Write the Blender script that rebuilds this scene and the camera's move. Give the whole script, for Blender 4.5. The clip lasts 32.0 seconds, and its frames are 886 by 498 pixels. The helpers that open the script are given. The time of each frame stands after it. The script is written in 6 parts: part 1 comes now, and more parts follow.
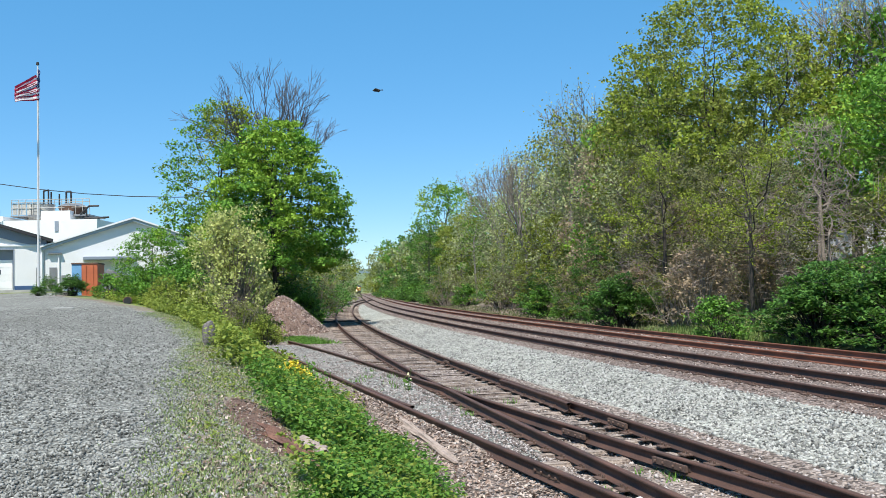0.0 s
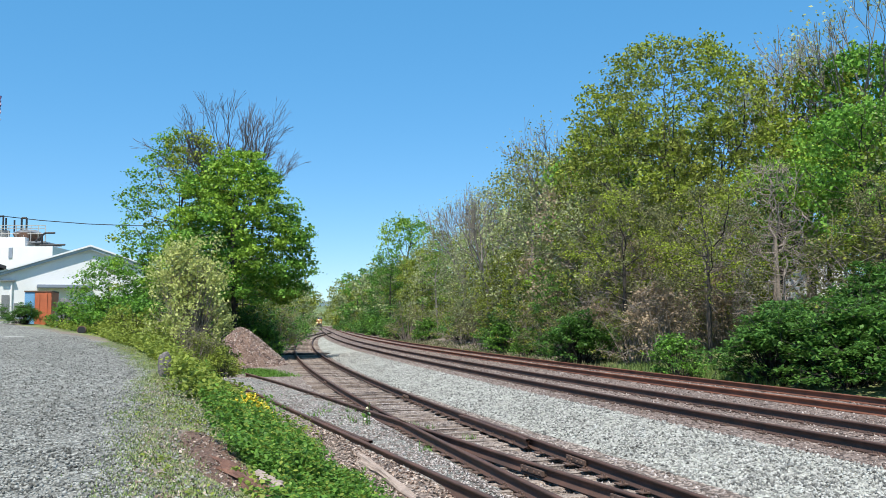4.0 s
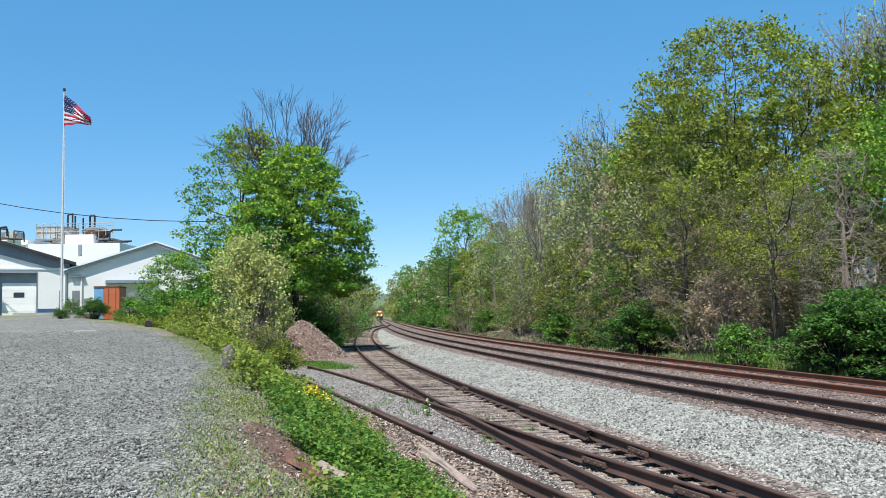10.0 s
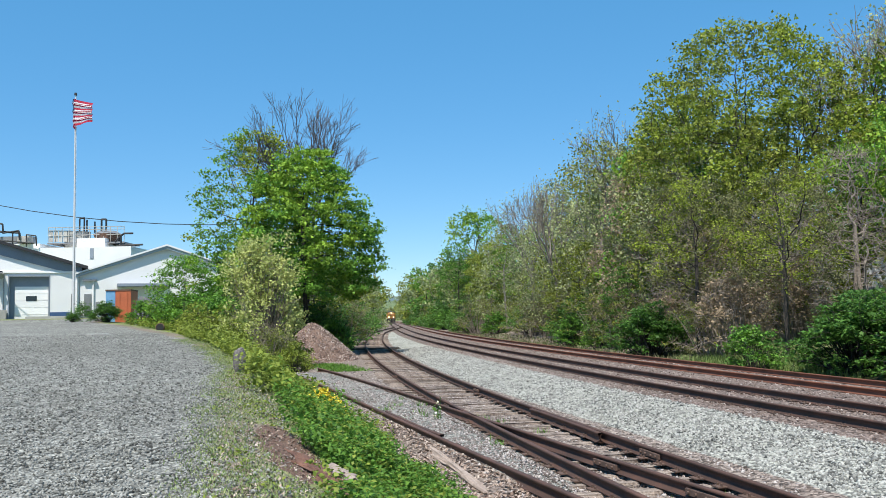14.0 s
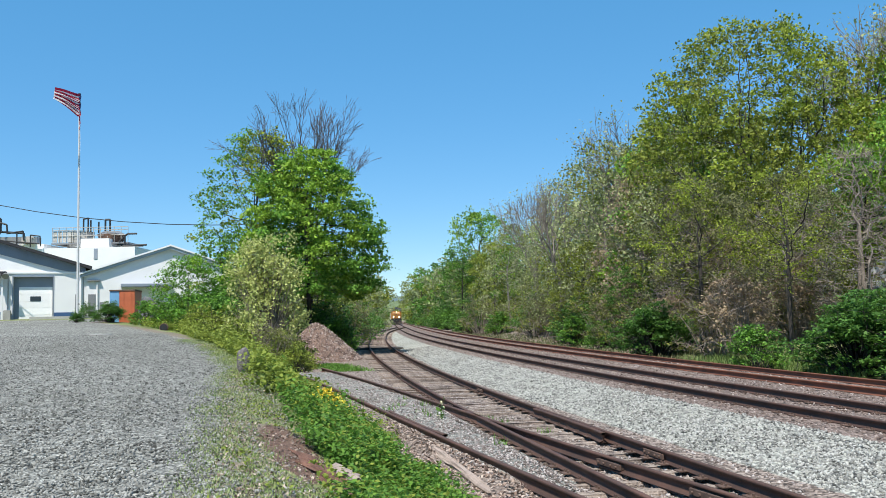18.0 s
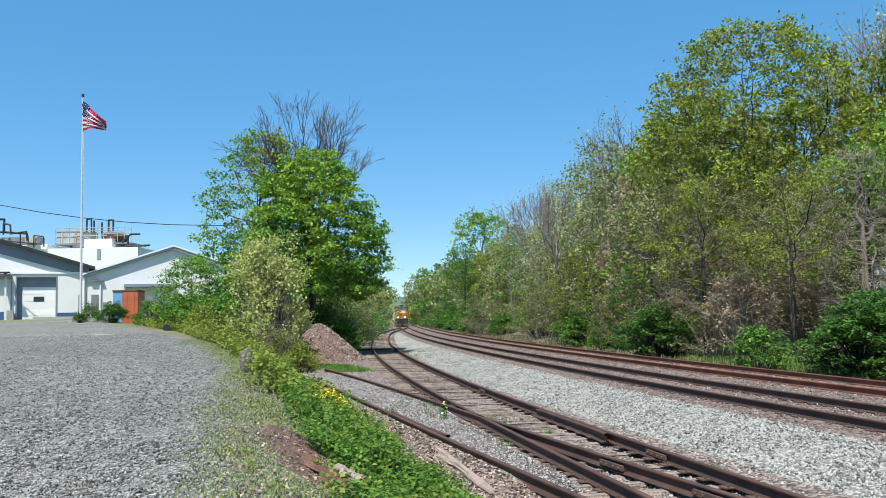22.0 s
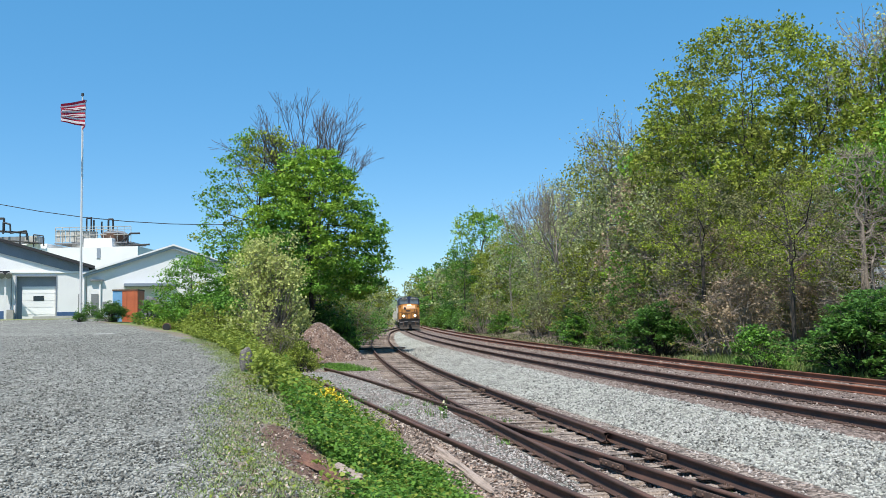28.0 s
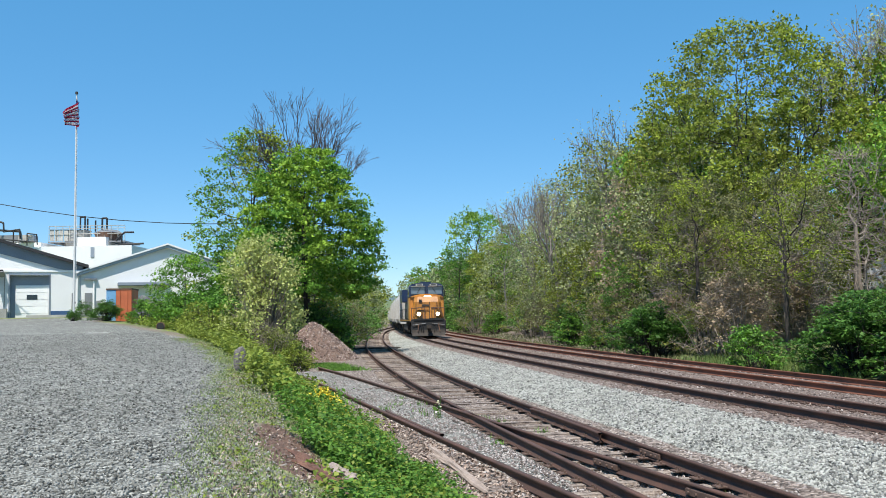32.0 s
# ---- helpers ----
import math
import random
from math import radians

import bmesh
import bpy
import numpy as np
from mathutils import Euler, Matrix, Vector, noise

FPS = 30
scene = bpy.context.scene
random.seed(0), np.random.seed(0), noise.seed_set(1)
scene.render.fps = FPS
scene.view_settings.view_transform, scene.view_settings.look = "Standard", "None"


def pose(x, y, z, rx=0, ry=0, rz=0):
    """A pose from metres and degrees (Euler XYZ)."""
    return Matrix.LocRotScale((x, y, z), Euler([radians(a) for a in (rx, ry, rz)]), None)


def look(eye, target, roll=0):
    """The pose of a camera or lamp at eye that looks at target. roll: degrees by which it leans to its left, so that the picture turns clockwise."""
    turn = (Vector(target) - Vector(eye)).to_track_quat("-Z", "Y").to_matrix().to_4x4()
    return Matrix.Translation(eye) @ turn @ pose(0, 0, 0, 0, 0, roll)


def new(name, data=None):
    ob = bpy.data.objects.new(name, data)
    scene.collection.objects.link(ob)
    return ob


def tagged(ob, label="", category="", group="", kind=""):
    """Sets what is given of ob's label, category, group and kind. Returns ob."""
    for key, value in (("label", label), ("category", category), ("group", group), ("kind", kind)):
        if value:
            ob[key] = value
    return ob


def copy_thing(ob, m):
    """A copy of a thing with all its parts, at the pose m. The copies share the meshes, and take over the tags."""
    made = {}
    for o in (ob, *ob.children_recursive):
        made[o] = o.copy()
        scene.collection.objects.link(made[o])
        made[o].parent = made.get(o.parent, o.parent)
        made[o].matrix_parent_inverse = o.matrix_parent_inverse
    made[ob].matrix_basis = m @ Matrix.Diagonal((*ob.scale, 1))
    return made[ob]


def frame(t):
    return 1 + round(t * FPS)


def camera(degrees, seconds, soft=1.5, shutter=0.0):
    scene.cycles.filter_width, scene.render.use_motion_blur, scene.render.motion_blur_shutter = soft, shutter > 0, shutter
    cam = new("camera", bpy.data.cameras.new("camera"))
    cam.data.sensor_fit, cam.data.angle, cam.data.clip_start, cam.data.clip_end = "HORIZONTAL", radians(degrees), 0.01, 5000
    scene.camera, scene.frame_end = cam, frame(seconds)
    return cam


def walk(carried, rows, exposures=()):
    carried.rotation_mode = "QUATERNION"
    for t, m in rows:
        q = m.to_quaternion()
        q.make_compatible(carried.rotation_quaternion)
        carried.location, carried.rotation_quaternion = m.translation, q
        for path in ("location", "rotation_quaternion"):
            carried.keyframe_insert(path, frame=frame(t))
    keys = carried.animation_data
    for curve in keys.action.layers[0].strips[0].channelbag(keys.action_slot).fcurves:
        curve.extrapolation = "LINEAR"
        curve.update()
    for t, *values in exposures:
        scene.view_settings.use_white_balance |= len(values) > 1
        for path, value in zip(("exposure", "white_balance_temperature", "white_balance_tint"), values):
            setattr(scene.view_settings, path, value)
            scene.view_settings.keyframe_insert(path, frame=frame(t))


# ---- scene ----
# ---------------------------------------------------------------- camera
EYE = (0.0, 0.0, 1.75)
cam = camera(53.07, 32.0, 0.8)
# seconds, yaw to the left, pitch up, lean (degrees)
AIM = [
    (0.0, -2.11, 2.55, -1.39), (0.5, -2.10, 3.10, -1.21), (1.0, -2.13, 3.59, -0.66), (1.5, -1.88, 3.82, -0.73),
    (2.0, -2.27, 3.88, -0.98), (2.5, -2.77, 4.10, -0.83), (3.0, -3.49, 4.42, -0.57), (3.5, -4.10, 4.68, -0.52),
    (5.5, -5.56, 4.68, -0.83), (6.0, -5.62, 4.53, -0.91), (6.5, -5.84, 4.39, -0.95), (7.0, -5.92, 4.30, -1.04),
    (7.5, -6.12, 4.23, -1.05), (8.0, -5.90, 4.19, -1.00), (8.5, -5.53, 4.18, -1.04), (9.0, -4.13, 4.12, -1.04),
    (9.5, -1.39, 4.13, -0.94), (10.0, -0.87, 4.22, -1.01), (10.5, -0.43, 4.32, -1.08), (11.0, -0.15, 4.38, -1.09),
    (11.5, 0.05, 4.41, -1.12), (12.0, 0.25, 4.42, -1.16), (12.5, 0.26, 4.38, -1.11), (13.0, -0.00, 4.38, -1.15),
    (13.5, -0.01, 4.39, -1.13), (14.0, -0.22, 4.38, -1.17), (14.5, -0.20, 4.38, -1.15), (16.5, -0.20, 4.36, -1.15),
    (17.0, -0.14, 4.36, -1.18), (17.5, -0.05, 4.37, -1.17), (18.0, 0.00, 4.38, -1.22), (18.5, 0.08, 4.41, -1.21),
    (19.0, 0.11, 4.41, -1.21), (19.5, 0.03, 4.41, -1.20), (20.0, 0.10, 4.40, -1.21), (20.5, 0.11, 4.41, -1.20),
    (21.0, 0.08, 4.41, -1.19), (21.5, 0.14, 4.42, -1.16), (22.0, 0.18, 4.42, -1.17), (22.5, 0.15, 4.42, -1.18),
    (23.0, 0.13, 4.43, -1.15), (23.5, 0.08, 4.42, -1.17), (24.0, 0.05, 4.42, -1.17), (24.5, -0.13, 4.42, -1.21),
    (25.0, -0.05, 4.41, -1.21), (25.5, 0.03, 4.41, -1.19), (27.5, 0.18, 4.41, -1.17), (28.0, 0.17, 4.37, -1.18),
    (28.5, 0.22, 4.37, -1.17), (29.0, 0.22, 4.36, -1.17), (29.5, 0.23, 4.37, -1.17), (30.0, 0.19, 4.36, -1.19),
    (30.5, 0.14, 4.36, -1.19), (31.0, 0.20, 4.38, -1.21), (31.5, 0.22, 4.38, -1.22), (32.0, -0.18, 4.35, -1.06)]


def aim(yaw, pitch, lean):
    a, b = radians(yaw), radians(pitch)
    way = Vector((-math.sin(a) * math.cos(b), math.cos(a) * math.cos(b), math.sin(b)))
    return look(EYE, Vector(EYE) + way, lean)


walk(cam, [(t, aim(y, p, l)) for t, y, p, l in AIM], ((0.0, 0.5), (3.5, 0.49), (8.5, 0.5), (9.8, 0.41), (32.0, 0.41)))

# ---------------------------------------------------------------- light
SUN_AZ, SUN_EL = radians(198), radians(61)      # azimuth clockwise from +y
world = bpy.data.worlds.new("world")
scene.world = world
world.use_nodes = True
wn = world.node_tree.nodes
sky = wn.new("ShaderNodeTexSky")
sky.sky_type = "NISHITA"
sky.sun_disc = False
sky.altitude = 1500
sky.sun_elevation, sky.sun_rotation = SUN_EL, SUN_AZ
sky.air_density, sky.dust_density, sky.ozone_density = 1.0, 0.0, 1.6
wn["Background"].inputs["Strength"].default_value = 0.142
deep = wn.new("ShaderNodeHueSaturation")
deep.inputs["Saturation"].default_value = 1.22
world.node_tree.links.new(sky.outputs[0], deep.inputs["Color"])
even = wn.new("ShaderNodeMix")      # a clear, even spring sky
even.data_type = "RGBA"
even.inputs["Factor"].default_value = 0.55
even.inputs["B"].default_value = (0.42, 2.07, 3.95, 1)
world.node_tree.links.new(deep.outputs[0], even.inputs["A"])
world.node_tree.links.new(even.outputs["Result"], wn["Background"].inputs["Color"])
sun = new("sun", bpy.data.lights.new("sun", "SUN"))
sun.data.energy, sun.data.angle, sun.data.color = 5.0, radians(0.53), (1.0, 0.95, 0.87)
sun_way = Vector((math.sin(SUN_AZ) * math.cos(SUN_EL), math.cos(SUN_AZ) * math.cos(SUN_EL), math.sin(SUN_EL)))
sun.matrix_basis = look(sun_way * 50, (0, 0, 0))

# ---------------------------------------------------------------- materials


def mat(name, color, rough=0.8, vary=0.25, scale=3.0, fine=40.0, bump=0.3, dist=0.01, metal=0.0, color2=None, coat=0.0):
    """A surface with variation at two scales, in metres."""
    m = bpy.data.materials.new(name)
    m.use_nodes = True
    n, l = m.node_tree.nodes, m.node_tree.links
    b = n["Principled BSDF"]
    b.inputs["Roughness"].default_value, b.inputs["Metallic"].default_value = rough, metal
    if coat:
        b.inputs["Coat Weight"].default_value = coat
    tc = n.new("ShaderNodeTexCoord")
    big, small = n.new("ShaderNodeTexNoise"), n.new("ShaderNodeTexNoise")
    for q, s in ((big, scale), (small, fine)):
        q.inputs["Scale"].default_value, q.inputs["Detail"].default_value = s, 5
        l.new(tc.outputs["Object"], q.inputs["Vector"])
    mix = n.new("ShaderNodeMix")
    mix.data_type = "RGBA"
    c2 = color2 or tuple(c * (1 - vary) for c in color)
    mix.inputs["A"].default_value, mix.inputs["B"].default_value = (*color, 1), (*c2, 1)
    add = n.new("ShaderNodeMath")
    add.operation = "ADD"
    l.new(big.outputs["Fac"], add.inputs[0]), l.new(small.outputs["Fac"], add.inputs[1])
    ramp = n.new("ShaderNodeMapRange")
    ramp.inputs["From Min"].default_value, ramp.inputs["From Max"].default_value = 0.75, 1.25
    l.new(add.outputs[0], ramp.inputs["Value"])
    l.new(ramp.outputs[0], mix.inputs["Factor"])
    hue = n.new("ShaderNodeHueSaturation")
    info = n.new("ShaderNodeObjectInfo")
    val = n.new("ShaderNodeMapRange")
    val.inputs["To Min"].default_value, val.inputs["To Max"].default_value = 0.88, 1.12
    l.new(info.outputs["Random"], val.inputs["Value"])
    l.new(val.outputs[0], hue.inputs["Value"])
    l.new(mix.outputs["Result"], hue.inputs["Color"])
    l.new(hue.outputs[0], b.inputs["Base Color"])
    if bump:
        bp = n.new("ShaderNodeBump")
        bp.inputs["Strength"].default_value, bp.inputs["Distance"].default_value = bump, dist
        l.new(small.outputs["Fac"], bp.inputs["Height"])
        l.new(bp.outputs[0], b.inputs["Normal"])
    return m


def leaf_mat(name, a, b, c=None, glow=0.34, patch=0.5):
    """Foliage: each leaf takes its own tone; patches of the crown differ; light passes through."""
    m = bpy.data.materials.new(name)
    m.use_nodes = True
    n, l = m.node_tree.nodes, m.node_tree.links
    geo = n.new("ShaderNodeNewGeometry")
    tc = n.new("ShaderNodeTexCoord")
    big = n.new("ShaderNodeTexNoise")
    big.inputs["Scale"].default_value = patch
    l.new(tc.outputs["Object"], big.inputs["Vector"])
    add = n.new("ShaderNodeMath")
    add.operation = "ADD"
    l.new(geo.outputs["Random Per Island"], add.inputs[0]), l.new(big.outputs["Fac"], add.inputs[1])
    ramp = n.new("ShaderNodeValToRGB")
    e = ramp.color_ramp.elements
    e[0].position, e[0].color = 0.2, (*a, 1)
    e[1].position, e[1].color = 0.85, (*b, 1)
    if c:
        k = e.new(0.97)
        k.color = (*c, 1)
    half = n.new("ShaderNodeMath")
    half.operation = "MULTIPLY"
    half.inputs[1].default_value = 0.55
    l.new(add.outputs[0], half.inputs[0])
    l.new(half.outputs[0], ramp.inputs["Fac"])
    p = n["Principled BSDF"]
    p.inputs["Roughness"].default_value = 0.55
    p.inputs["Specular IOR Level"].default_value = 0.25
    tr = n.new("ShaderNodeBsdfTranslucent")
    l.new(ramp.outputs[0], p.inputs["Base Color"]), l.new(ramp.outputs[0], tr.inputs["Color"])
    mx = n.new("ShaderNodeMixShader")
    mx.inputs[0].default_value = glow
    l.new(p.outputs[0], mx.inputs[1]), l.new(tr.outputs[0], mx.inputs[2])
    l.new(mx.outputs[0], n["Material Output"].inputs["Surface"])
    return m


def glow_mat(name, color, power):
    m = bpy.data.materials.new(name)
    m.use_nodes = True
    b = m.node_tree.nodes["Principled BSDF"]
    b.inputs["Base Color"].default_value = (*color, 1)
    b.inputs["Emission Color"].default_value = (*color, 1)
    b.inputs["Emission Strength"].default_value = power
    return m


def island_mat(name, tones, rough=0.9):
    """Loose pieces (stones, chips, blades), each in a tone of its own."""
    m = bpy.data.materials.new(name)
    m.use_nodes = True
    n, l = m.node_tree.nodes, m.node_tree.links
    geo = n.new("ShaderNodeNewGeometry")
    ramp = n.new("ShaderNodeValToRGB")
    e = ramp.color_ramp.elements
    while len(e) < len(tones):
        e.new(0.5)
    for i, c in enumerate(tones):
        e[i].position, e[i].color = i / (len(tones) - 1), (*c, 1)
    l.new(geo.outputs["Random Per Island"], ramp.inputs["Fac"])
    l.new(ramp.outputs[0], n["Principled BSDF"].inputs["Base Color"])
    n["Principled BSDF"].inputs["Roughness"].default_value = rough
    return m


def ground_mat():
    m = bpy.data.materials.new("ground")
    m.use_nodes = True
    n, l = m.node_tree.nodes, m.node_tree.links
    tc = n.new("ShaderNodeTexCoord")

    def tex(scale, detail=6):
        q = n.new("ShaderNodeTexNoise")
        q.inputs["Scale"].default_value, q.inputs["Detail"].default_value = scale, detail
        l.new(tc.outputs["Object"], q.inputs["Vector"])
        return q.outputs["Fac"]

    def cells(scale):
        q = n.new("ShaderNodeTexVoronoi")
        q.inputs["Scale"].default_value = scale
        l.new(tc.outputs["Object"], q.inputs["Vector"])
        return q

    def ramp(fac, stops):
        q = n.new("ShaderNodeValToRGB")
        e = q.color_ramp.elements
        while len(e) < len(stops):
            e.new(0.5)
        for i, (p, c) in enumerate(stops):
            e[i].position, e[i].color = p, (*c, 1)
        l.new(fac, q.inputs["Fac"])
        return q.outputs[0]

    edge, blot, grain = tex(1.6), tex(0.35, 4), tex(45, 3)
    stones, chips = cells(24), cells(42)
    dirt = ramp(grain, [(0.3, (0.08, 0.06, 0.045)), (0.52, (0.24, 0.19, 0.15)), (0.72, (0.3, 0.245, 0.205))])
    white = ramp(stones.outputs["Color"], [(0.1, (0.06, 0.06, 0.052)), (0.45, (0.31, 0.31, 0.27)), (0.9, (0.52, 0.52, 0.455))])
    gray = ramp(chips.outputs["Color"], [(0.1, (0.05, 0.05, 0.045)), (0.45, (0.16, 0.159, 0.142)), (0.9, (0.335, 0.333, 0.302))])
    green = ramp(tex(9), [(0.35, (0.08, 0.11, 0.03)), (0.5, (0.19, 0.23, 0.07)), (0.68, (0.26, 0.25, 0.125))])
    bed = ramp(stones.outputs["Color"], [(0.1, (0.04, 0.03, 0.024)), (0.45, (0.17, 0.13, 0.107)), (0.9, (0.42, 0.345, 0.295))])

    def mask(attr, rough=0.7):
        a = n.new("ShaderNodeAttribute")
        a.attribute_name = attr
        s = n.new("ShaderNodeMath")
        s.operation = "MULTIPLY_ADD"
        l.new(edge, s.inputs[0])
        s.inputs[1].default_value = rough
        l.new(a.outputs["Fac"], s.inputs[2])
        r = n.new("ShaderNodeMapRange")
        r.interpolation_type = "SMOOTHSTEP"
        r.inputs["From Min"].default_value, r.inputs["From Max"].default_value = 0.42 + rough / 2, 0.58 + rough / 2
        l.new(s.outputs[0], r.inputs["Value"])
        return r.outputs[0]

    def over(base, top, fac):
        q = n.new("ShaderNodeMix")
        q.data_type = "RGBA"
        l.new(base, q.inputs["A"]), l.new(top, q.inputs["B"]), l.new(fac, q.inputs["Factor"])
        return q.outputs["Result"]

    rusty = ramp(stones.outputs["Color"], [(0.1, (0.03, 0.021, 0.017)), (0.45, (0.14, 0.1, 0.082)), (0.9, (0.34, 0.265, 0.225))])
    clod = n.new("ShaderNodeMix")
    clod.data_type, clod.blend_type = "RGBA", "MULTIPLY"
    clod.inputs["Factor"].default_value = 1.0
    l.new(gray, clod.inputs["A"])
    l.new(ramp(cells(15).outputs["Color"], [(0.12, (0.48, 0.48, 0.47)), (0.5, (1.1, 1.1, 1.09)), (0.88, (1.62, 1.62, 1.61))]), clod.inputs["B"])
    gray = clod.outputs["Result"]
    c = over(dirt, bed, mask("bed"))
    c = over(c, rusty, mask("rusty", 0.4))
    rot = ramp(grain, [(0.3, (0.06, 0.03, 0.021)), (0.6, (0.18, 0.105, 0.072)), (0.8, (0.33, 0.22, 0.16))])
    c = over(c, gray, mask("lot", 0.9))
    c = over(c, white, mask("ballast", 0.35))
    c = over(c, green, mask("grass", 1.1))
    c = over(c, rot, mask("rot", 0.5))
    tone = n.new("ShaderNodeMix")
    tone.data_type, tone.blend_type = "RGBA", "MULTIPLY"
    tone.inputs["Factor"].default_value = 1.0
    l.new(c, tone.inputs["A"])
    l.new(ramp(blot, [(0.3, (0.8, 0.79, 0.77)), (0.7, (1.08, 1.08, 1.08))]), tone.inputs["B"])
    b = n["Principled BSDF"]
    b.inputs["Roughness"].default_value = 0.95
    l.new(tone.outputs["Result"], b.inputs["Base Color"])
    bp = n.new("ShaderNodeBump")
    bp.inputs["Strength"].default_value, bp.inputs["Distance"].default_value = 1.0, 0.025
    l.new(stones.outputs["Distance"], bp.inputs["Height"])
    bp.invert = True
    l.new(bp.outputs[0], b.inputs["Normal"])
    return m


M_GROUND = ground_mat()
M_RAIL = mat("rusty_rail", (0.12, 0.06, 0.042), 0.75, 0.5, 2.0, 60, 0.3, 0.004, 0.15, (0.05, 0.031, 0.025))
M_RAIL2 = mat("brown_rail", (0.27, 0.095, 0.05), 0.75, 0.5, 2.0, 60, 0.3, 0.004, 0.1, (0.12, 0.05, 0.03))
M_TIE = mat("weathered_tie", (0.37, 0.3, 0.245), 0.95, 0.5, 5, 34, 0.8, 0.03, 0, (0.12, 0.09, 0.075))
M_PLATE = mat("rusty_plate", (0.13, 0.08, 0.06), 0.85, 0.4, 8, 60, 0.3, 0.004)
M_BARK = mat("gray_bark", (0.29, 0.26, 0.225), 0.95, 0.5, 2, 18, 0.8, 0.03)
M_TWIG = mat("twig_bark", (0.3, 0.25, 0.21), 0.95, 0.4, 3, 20, 0.2, 0.01)
M_BARK_D = mat("dark_bark", (0.06, 0.05, 0.042), 0.95, 0.5, 2, 18, 0.8, 0.03)
M_BARK_M = mat("brown_gray_bark", (0.13, 0.115, 0.108), 0.95, 0.4, 2, 18, 0.6, 0.02)
L_OLIVE = leaf_mat("olive_leaves", (0.085, 0.115, 0.022), (0.345, 0.39, 0.065), (0.52, 0.54, 0.13))
L_FRESH = leaf_mat("fresh_leaves", (0.055, 0.14, 0.02), (0.22, 0.44, 0.06), (0.4, 0.6, 0.12))
L_MAPLE = leaf_mat("maple_leaves", (0.1, 0.2, 0.024), (0.34, 0.52, 0.06), (0.52, 0.66, 0.12))
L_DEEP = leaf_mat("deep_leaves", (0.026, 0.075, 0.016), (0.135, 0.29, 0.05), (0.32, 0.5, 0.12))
L_GRAY = leaf_mat("gray_green_leaves", (0.17, 0.205, 0.085), (0.47, 0.52, 0.245), (0.63, 0.67, 0.4))
L_BRUSH = leaf_mat("brush_leaves", (0.1, 0.11, 0.045), (0.24, 0.24, 0.1), (0.38, 0.36, 0.18))
L_PALE = leaf_mat("pale_leaves", (0.32, 0.37, 0.1), (0.56, 0.59, 0.22), (0.76, 0.75, 0.38))
L_TAN = leaf_mat("tan_leaves", (0.26, 0.195, 0.118), (0.43, 0.335, 0.225), (0.53, 0.46, 0.295))
L_LIME = leaf_mat("lime_leaves", (0.115, 0.165, 0.02), (0.39, 0.465, 0.055), (0.54, 0.58, 0.12))
L_WEED = leaf_mat("weed_leaves", (0.045, 0.12, 0.018), (0.16, 0.31, 0.045), (0.31, 0.44, 0.09), patch=2.2)
L_LIMEW = leaf_mat("yellow_weed_leaves", (0.14, 0.19, 0.03), (0.3, 0.36, 0.06), (0.46, 0.48, 0.14), patch=1.0)
M_BALLAST = island_mat("ballast_stone", [(0.04, 0.04, 0.037), (0.195, 0.193, 0.176), (0.325, 0.322, 0.292), (0.47, 0.465, 0.425)])
M_CHIP = island_mat("gravel_chip", [(0.04, 0.04, 0.035), (0.155, 0.154, 0.138), (0.24, 0.238, 0.216), (0.35, 0.347, 0.318)])
M_BEDSTONE = island_mat("stained_stone", [(0.07, 0.055, 0.047), (0.18, 0.145, 0.128), (0.29, 0.25, 0.23), (0.5, 0.45, 0.42)])
M_RUSTSTONE = island_mat("rusty_stone", [(0.045, 0.03, 0.024), (0.14, 0.098, 0.08), (0.26, 0.2, 0.17), (0.5, 0.44, 0.4)])
M_LITTER = island_mat("dry_litter", [(0.1, 0.065, 0.05), (0.24, 0.165, 0.125), (0.36, 0.27, 0.215), (0.52, 0.43, 0.36)])
M_DRYGRASS = island_mat("dry_grass_blade", [(0.06, 0.07, 0.025), (0.1, 0.12, 0.045), (0.17, 0.15, 0.085), (0.1, 0.15, 0.04)])
M_CRUMB = island_mat("soil_crumb", [(0.06, 0.05, 0.04), (0.16, 0.12, 0.095), (0.25, 0.21, 0.18), (0.36, 0.33, 0.3)])
M_BLADE = island_mat("grass_blade", [(0.07, 0.12, 0.03), (0.14, 0.21, 0.055), (0.21, 0.27, 0.09), (0.34, 0.32, 0.18)])
M_MULCH = island_mat("mulch_chip", [(0.14, 0.095, 0.08), (0.31, 0.225, 0.19), (0.43, 0.34, 0.295), (0.58, 0.5, 0.45)])
M_SOIL = mat("mulch_soil", (0.26, 0.17, 0.13), 1.0, 0.5, 2, 25, 0.9, 0.04)
M_FLOWER = island_mat("yellow_petals", [(0.5, 0.36, 0.02), (0.72, 0.56, 0.03), (0.82, 0.7, 0.09)])
M_WHITE = mat("white_paint", (0.78, 0.78, 0.77), 0.7, 0.08, 0.6, 12, 0.15, 0.01)
M_VERGE = mat("gray_blue_verge", (0.4, 0.46, 0.52), 0.7, 0.2, 0.8, 15, 0.15, 0.01)
M_ROOFW = mat("white_roof", (0.8, 0.8, 0.8), 0.6, 0.06, 0.4, 8, 0.1, 0.01)
# slate of the trim, also used for the door recess's shade
M_TRIM_SHADE = mat("slate_trim_and_shade", (0.24, 0.28, 0.34), 0.7, 0.2, 0.8, 15, 0.15, 0.01)
M_DARK = mat("dark_roofing", (0.025, 0.026, 0.03), 0.8, 0.3, 1, 20, 0.3, 0.01)
M_BLUEP = mat("blue_base_paint", (0.045, 0.11, 0.25), 0.7, 0.25, 1, 15, 0.2, 0.01)
